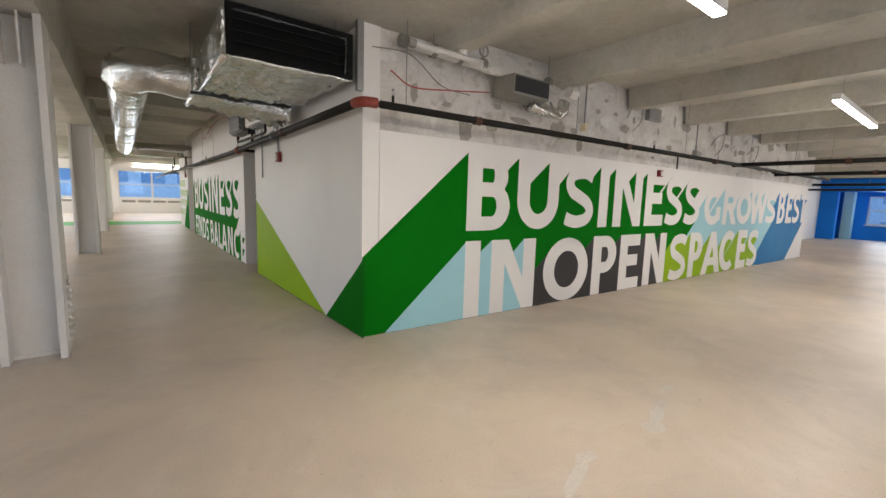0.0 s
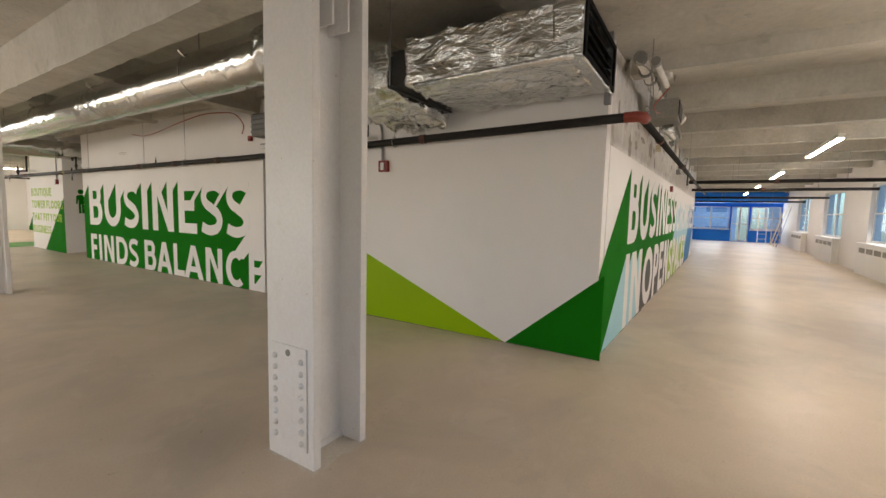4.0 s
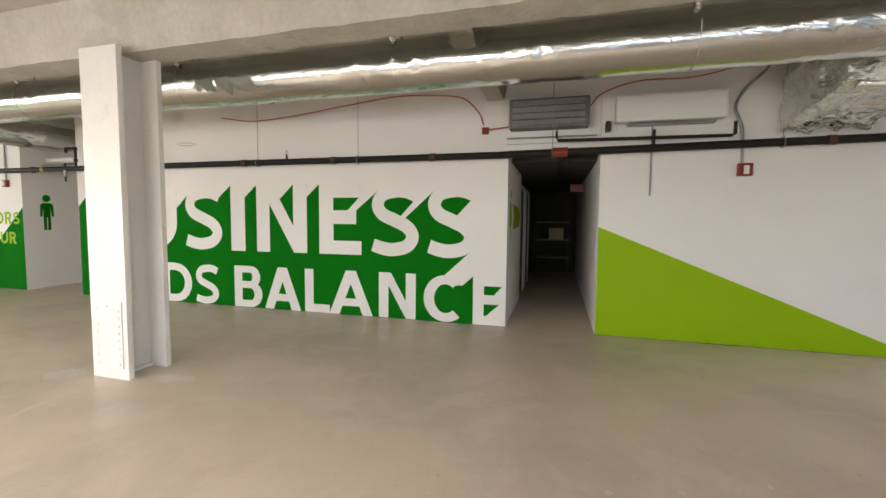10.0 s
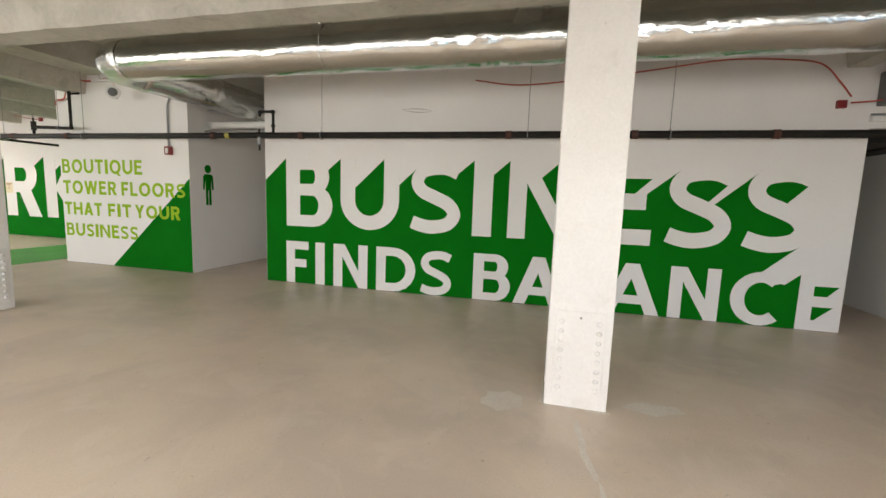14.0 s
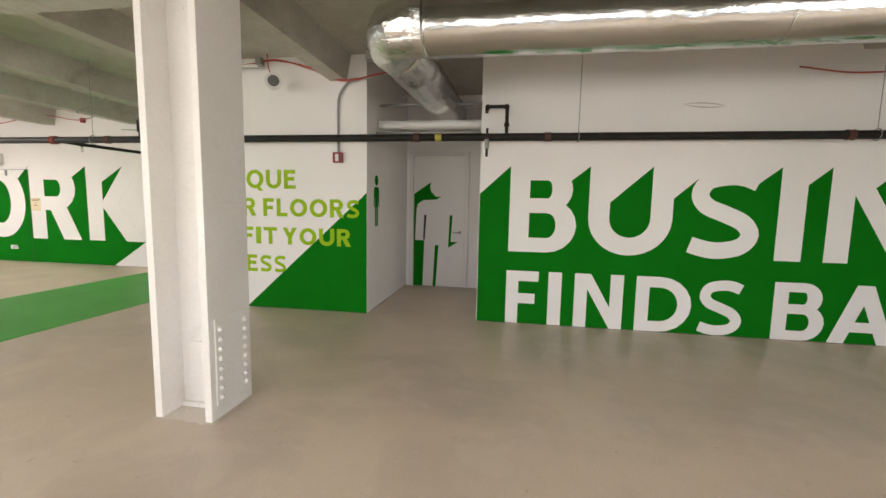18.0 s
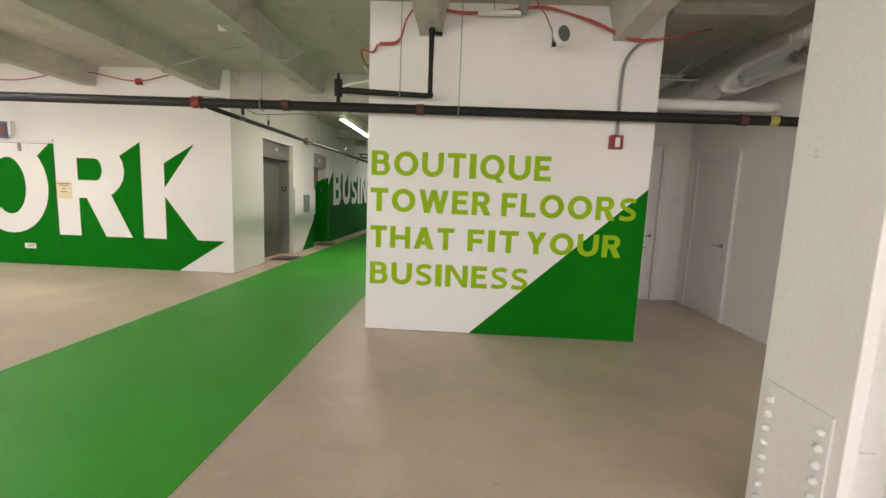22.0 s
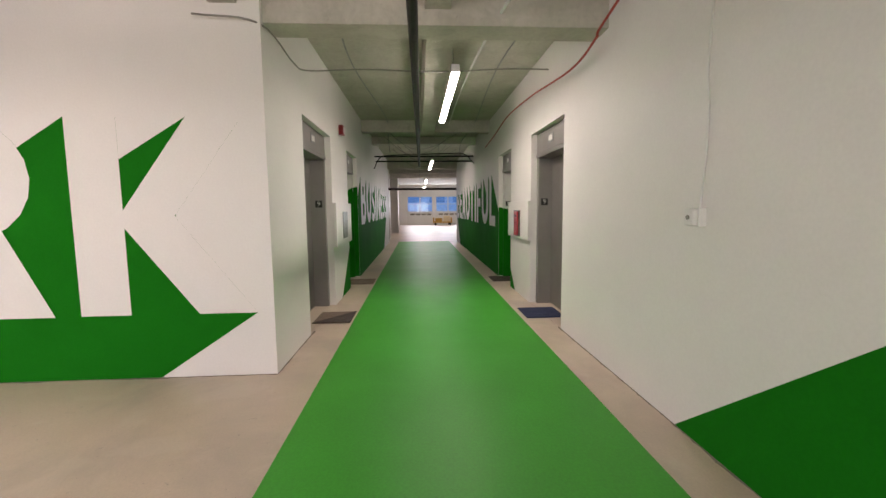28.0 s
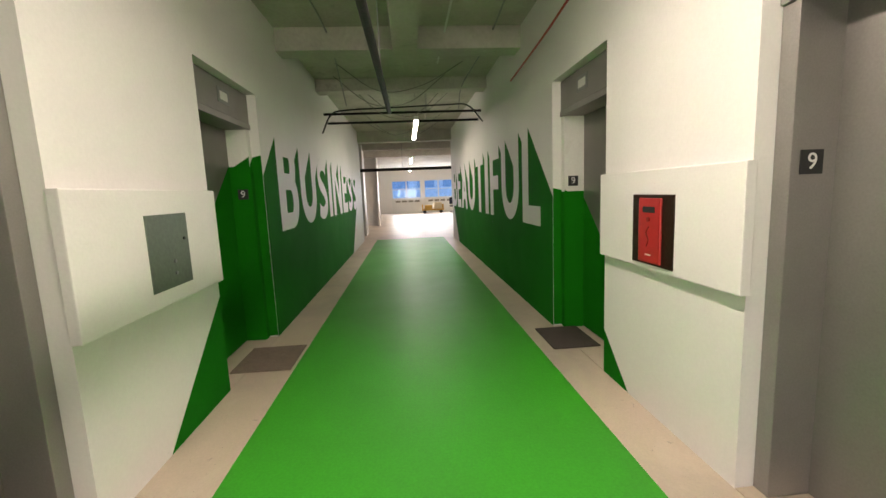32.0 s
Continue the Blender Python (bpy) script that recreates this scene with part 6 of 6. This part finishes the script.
random.seed(9)
for x in (12.2, 12.9, 13.4, 14.1, 15.6, 17.3):
    y0, y1 = CS + 0.3 + random.random() * 0.5, CN - 0.3 - random.random() * 0.5
    cable("grey_cable", [(x, y0, 3.457), (x + 0.5 * random.random() - 0.25, (2 * y0 + y1) / 3, 2.9 + 0.2 * random.random()), (x + 0.6 * random.random() - 0.3, (y0 + 2 * y1) / 3, 2.85 + 0.25 * random.random()), (x, y1, 3.457)], 0.007, GREYCABLE, "slack cable slung across the corridor ceiling")
for y, x0, x1 in ((22.6, 5.2, 13.0), (24.6, 5.0, 12.4)):
    cable("thin_conduit", [(x0, y, 3.42), (x0 + 2, y + 0.1, 3.4), (x1 - 2, y - 0.1, 3.41), (x1, y, 3.3), (x1 + 0.6, y, 3.0)], 0.01, GALV, "thin metal conduit under the corridor ceiling")
for k in (0.0, 0.35):
    cr = thing("cross_pipe", "black iron pipe crossing the end of the corridor", "pipe", "cross pipes", at=(13.6 + k, 23.6, 2.98))
    part("pipe", cyl((13.6 + k, CS + 0.01, 2.98 - k * 0.3), (13.6 + k, CN - 0.01, 2.98 - k * 0.3), 0.022, 10), PIPE, cr, smooth=True)
    part("rod", cyl((13.6 + k, 23.2, 2.98 - k * 0.3), (13.6 + k, 23.2, SLAB), 0.005, 6), GALV, cr)

# scars of old fittings on the rough plaster band
random.seed(21)
SOOTY = mat("dark_plaster_stain", (0.30, 0.27, 0.24), (0.42, 0.39, 0.35), 0.9, scale=14, fine=80, bump=0.2, grain=0.2)
PALE = mat("fresh_plaster_patch", (0.78, 0.76, 0.73), (0.66, 0.64, 0.61), 0.85, scale=9, fine=60, bump=0.2, grain=0.1)
for i in range(70):
    u, v = 2.3 + 13.5 * (i + random.random()) / 70, 2.38 + 0.95 * random.random()
    w, h = 0.05 + 0.22 * random.random() ** 2, 0.03 + 0.16 * random.random() ** 2
    pts = [(u + w * (0.6 + 0.5 * random.random()) * math.cos(2 * math.pi * k / 11), v + h * (0.6 + 0.5 * random.random()) * math.sin(2 * math.pi * k / 11)) for k in range(11)]
    paint("plaster_patch", poly(*pts), SW, -0.0285 + 0.0001 * (i % 9), SOOTY if i % 3 else PALE, s_up)
for u, v, w, h, m, lab in ((5.69, 2.69, 0.06, 0.12, PAPER, "small yellowed box on the rough plaster"), (7.66, 3.14, 0.42, 0.22, GALV, "pale grey sheet metal box on the rough plaster"), (9.4, 2.62, 0.08, 0.12, GALV, "small grey box on the rough plaster")):
    bx = thing("junction_box", lab, "junction box", "boxes on the rough plaster", at=SW(u, v, 0))
    part("body", box(*sorted((SW(u, v, 0)[0] - w / 2, SW(u, v, 0)[0] + w / 2)), SW(u, v, 0)[1] - 0.06, SW(u, v, 0)[1] + 0.028, v - h / 2, v + h / 2, 0.006), m, bx)
    part("stub_conduit", cyl((SW(u, v, 0)[0], SW(u, v, 0)[1] - 0.02, v + h / 2), (SW(u, v, 0)[0] + 0.02, SW(u, v, 0)[1] - 0.01, SLAB), 0.012, 8), GALV, bx)
for u, v in ((6.9, 3.0), (10.2, 2.85), (12.2, 2.8)):
    cable("grey_cable", [SW(u, v, -0.02), SW(u + 0.02, v + 0.15, 0.05), SW(u + 0.2, v + 0.22, 0.12), SW(u + 0.25, v - 0.05, 0.08), SW(u + 0.2, v - 0.2, -0.02)], 0.008, GREYCABLE, "loose wire loop on the rough plaster")

# a lens-shaped scuff on the white wall above the main
def arc(rise, n=9):
    return [(-15.32 + 0.5 * i / (n - 1), 2.752 - 0.028 * i / (n - 1) + rise * math.sin(math.pi * i / (n - 1))) for i in range(n)]


for rise in (0.03, -0.03):
    paint("scuff", poly(*arc(rise), *reversed(arc(rise * 0.62))), W, 0.002, SOOTY, wall_2, "faint grey scuff")

# ---- floor marks ----
random.seed(4)


def floor_mark(cx, cy, lx, ly, turn, label, lift):
    n = 14
    pts = []
    for i in range(n):
        a = 2 * math.pi * i / n
        k = 0.75 + 0.4 * random.random()
        x, y = math.cos(a) * lx / 2 * k, math.sin(a) * ly / 2 * k
        c, s_ = math.cos(radians(turn)), math.sin(radians(turn))
        pts.append((cx + x * c - y * s_, cy + x * s_ + y * c, lift))
    bm = bmesh.new()
    bm.faces.new([bm.verts.new(p) for p in pts])
    return structure("floor_patch", bm, PATCH, label, "floor patch")


for n_mark, q in enumerate(((3.62, 1.37, 0.25, 0.07, 5), (3.15, 1.22, 0.5, 0.09, 15), (2.92, 1.14, 0.2, 0.14, 10), (2.2, 1.21, 0.2, 0.1, 0), (1.98, 1.12, 0.4, 0.09, 20), (-1.25, 12.83, 0.35, 0.05, 6), (-1.55, 12.8, 0.4, 0.05, 10), (-1.9, 12.74, 0.35, 0.045, 5),
          (-0.95, 13.35, 0.3, 0.35, 20), (-0.75, 12.3, 0.2, 0.45, 5), (-0.75, 21.95, 0.05, 0.4, 0), (-0.7, 22.4, 0.06, 0.22, 20), (-1.36, 8.59, 0.05, 0.05, 0), (-1.25, 8.2, 0.04, 0.04, 0), (-1.05, 7.7, 0.04, 0.03, 0), (-0.28, 9.5, 0.05, 0.04, 0), (-1.5, 8.56, 0.06, 0.04, 0))):
    floor_mark(*q, "pale filler patch on the floor", 0.0012 + 0.0002 * n_mark)

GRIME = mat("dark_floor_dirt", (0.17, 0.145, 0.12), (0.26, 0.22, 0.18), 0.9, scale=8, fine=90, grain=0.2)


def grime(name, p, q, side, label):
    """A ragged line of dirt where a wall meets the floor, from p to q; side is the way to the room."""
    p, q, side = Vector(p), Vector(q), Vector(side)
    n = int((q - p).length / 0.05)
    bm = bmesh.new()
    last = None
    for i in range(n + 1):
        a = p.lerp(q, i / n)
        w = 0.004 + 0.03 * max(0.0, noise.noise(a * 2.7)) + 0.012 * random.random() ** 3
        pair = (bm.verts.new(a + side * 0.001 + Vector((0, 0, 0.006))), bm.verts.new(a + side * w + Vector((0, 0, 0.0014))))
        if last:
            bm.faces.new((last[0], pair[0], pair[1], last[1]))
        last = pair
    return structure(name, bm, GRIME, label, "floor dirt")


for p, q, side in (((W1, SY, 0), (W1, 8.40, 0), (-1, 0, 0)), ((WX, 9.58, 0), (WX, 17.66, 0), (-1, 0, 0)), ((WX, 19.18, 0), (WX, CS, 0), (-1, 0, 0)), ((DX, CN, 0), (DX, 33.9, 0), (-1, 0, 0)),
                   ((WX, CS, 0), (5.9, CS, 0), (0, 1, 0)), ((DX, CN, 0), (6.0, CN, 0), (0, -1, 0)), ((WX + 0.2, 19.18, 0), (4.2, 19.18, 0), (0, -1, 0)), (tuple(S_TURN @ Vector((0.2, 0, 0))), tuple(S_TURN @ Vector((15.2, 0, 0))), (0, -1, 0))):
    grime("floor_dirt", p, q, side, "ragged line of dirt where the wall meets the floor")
for x0, x1, y0, y1 in ((-0.885, -0.45, 4.85, 5.265), (-0.905, -0.475, 12.625, 13.06), (-0.91, -0.46, 19.225, 19.67), (-0.86, -0.44, 26.6, 27.0)):
    bm = bmesh.new()
    for k in range(2):
        base = []
        for i in range(40):
            u = i / 10
            e, f_ = int(u) % 4, u % 1
            c = ((x0, y0), (x1, y0), (x1, y1), (x0, y1), (x0, y0))
            px, py = c[e][0] + (c[e + 1][0] - c[e][0]) * f_, c[e][1] + (c[e + 1][1] - c[e][1]) * f_
            ox, oy = px - (x0 + x1) / 2, py - (y0 + y1) / 2
            g = 1.02 + 0.16 * random.random() ** 2
            base.append(((x0 + x1) / 2 + ox * g, (y0 + y1) / 2 + oy * g, 0.0022))
    bm.faces.new([bm.verts.new(p) for p in base])
    structure("floor_patch", bm, PATCH, "ragged pale grout round a column's foot", "floor patch")

# ---- far things ----
YCART = mat("yellow_cart_paint", (0.62, 0.36, 0.06), (0.5, 0.28, 0.05), 0.5, bump=0.02)
cart = thing("platform_cart", "yellow platform trolley with pale boxes on the far floor", "cart", at=(36.3, 21.8, 0))
part("deck", box(35.9, 36.7, 21.0, 22.6, 0.22, 0.32, 0.01), YCART, cart)
for y in (21.05, 22.55):
    part("end_rail", tube([(36.0, y, 0.30), (36.0, y, 0.62), (36.6, y, 0.62), (36.6, y, 0.30)], 0.035, 8), YCART, cart)
for x in (36.0, 36.6):
    for y in (21.2, 22.4):
        part("wheel", tube([(x - 0.03, y, 0.11), (x + 0.03, y, 0.11)], 0.11, 14), BLACK, cart)
for y0, y1, z, m, lab in ((21.15, 21.7, 0.42, PAPER, "cream cardboard box lying on the trolley"), (21.85, 22.4, 0.24, YCART, "yellow crate lying on the trolley")):
    load = thing("box", lab, "box", "boxes on the trolley", at=(36.3, y0, 0.32))
    part("body", box(36.02, 36.55, y0, y1, 0.321, 0.32 + z, 0.01), m, load)
    part("lid", box(36.01, 36.56, y0 - 0.01, y1 + 0.01, 0.321 + z, 0.36 + z, 0.006), m, load)
ch = thing("office_chair", "dark blue office chair on castors near the far windows", "chair", at=(36.4, 20.25, 0))
NAVY = mat("navy_fabric", (0.02, 0.025, 0.06), (0.015, 0.02, 0.045), 0.9)
part("seat", box(36.1, 36.65, 19.97, 20.53, 0.42, 0.52, 0.04), NAVY, ch)
part("backrest", box(36.57, 36.68, 19.98, 20.52, 0.6, 1.1, 0.04), NAVY, ch)
part("post", cyl((36.37, 20.25, 0.1), (36.37, 20.25, 0.42), 0.03), BLACK, ch)
for i in range(5):
    a = 2 * math.pi * i / 5
    part("foot", tube([(36.37, 20.25, 0.1), (36.37 + 0.28 * math.cos(a), 20.25 + 0.28 * math.sin(a), 0.03)], 0.03, 8), BLACK, ch)
for i, (x, w, h, lean) in enumerate(((26.0, 0.25, 2.2, 0.5), (26.6, 0.4, 2.3, 0.55), (27.5, 0.2, 2.0, 0.45), (28.1, 0.5, 2.1, 0.5), (28.9, 0.2, 2.3, 0.5))):
    bm = bmesh.new()
    vs = [bm.verts.new(p) for p in ((x, SOUTH_Y + 0.25 + lean, 0), (x + w, SOUTH_Y + 0.25 + lean, 0), (x + w, SOUTH_Y + 0.25, h), (x, SOUTH_Y + 0.25, h))]
    f = bm.faces.new(vs)
    bmesh.ops.solidify(bm, geom=[f], thickness=0.03)
    tagged(part("board", bm, PAPER if i % 2 else GREYCABLE), "long board leaning against the window wall", "board", "leaning boards")

for lx, ly in ((29.2, 0.35), (29.6, -0.35)):
    lad = thing("ladder", "pale aluminium ladder leaning near the blue end wall", "ladder", "ladders at the blue wall", at=(lx, ly, 0))
    for o in (0.0, 0.42):
        part("rail", tube([(lx - 0.25, ly - o, 0.0), (lx + 0.1, ly - o, 2.05)], 0.022, 8), PLASTIC, lad)
    for i in range(6):
        part("rung", tube([(lx - 0.2 + i * 0.056, ly, 0.3 + i * 0.31), (lx - 0.2 + i * 0.056, ly - 0.42, 0.3 + i * 0.31)], 0.014, 6), PLASTIC, lad)

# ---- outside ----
# Bluish, brightened colours put outdoor haze and daylight into the facades.
FACADE = mat("facade_stone_blue_haze", (0.74, 0.84, 0.93), (0.68, 0.78, 0.88), 0.8, scale=0.3, fine=3)
FAR_GLASS = mat("facade_windows_blue_haze", (0.30, 0.46, 0.68), (0.38, 0.53, 0.72), 0.2, scale=0.4, fine=3, bump=0)


def facade(name, axis, at, lo, hi, out):
    """A building across the street: a wall with rows of windows."""
    b = thing(name, "pale stone office building with rows of windows, blue haze in its colours, across the street", "building", "buildings across the street", at=((at, (lo + hi) / 2, -14) if axis == "x" else ((lo + hi) / 2, at, -14)))
    k = lambda a0, a1, z0, z1, d0, d1: box(*(sorted((at + out * d0, at + out * d1)) + [a0, a1] if axis == "x" else [a0, a1] + sorted((at + out * d0, at + out * d1))), z0, z1)
    part("wall", k(lo, hi, -14, 16, 0, 3), FACADE, b)
    part("roof", k(lo - 0.3, hi + 0.3, 16, 16.5, -0.3, 3), FACADE, b)
    for z in (-8.6, -5.0, -1.4, 2.2, 5.8, 9.4):
        a = lo + 1
        while a + 2 < hi:
            part("window", k(a, a + 2.1, z, z + 1.9, -0.05, 0.05), FAR_GLASS, b)
            a += 3.2


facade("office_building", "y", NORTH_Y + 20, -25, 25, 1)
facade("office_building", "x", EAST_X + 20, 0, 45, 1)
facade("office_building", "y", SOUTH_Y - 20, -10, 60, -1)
structure("ground", box(-90, 120, -90, 120, -14.4, -14), FLOOR, "street level far below", "ground")
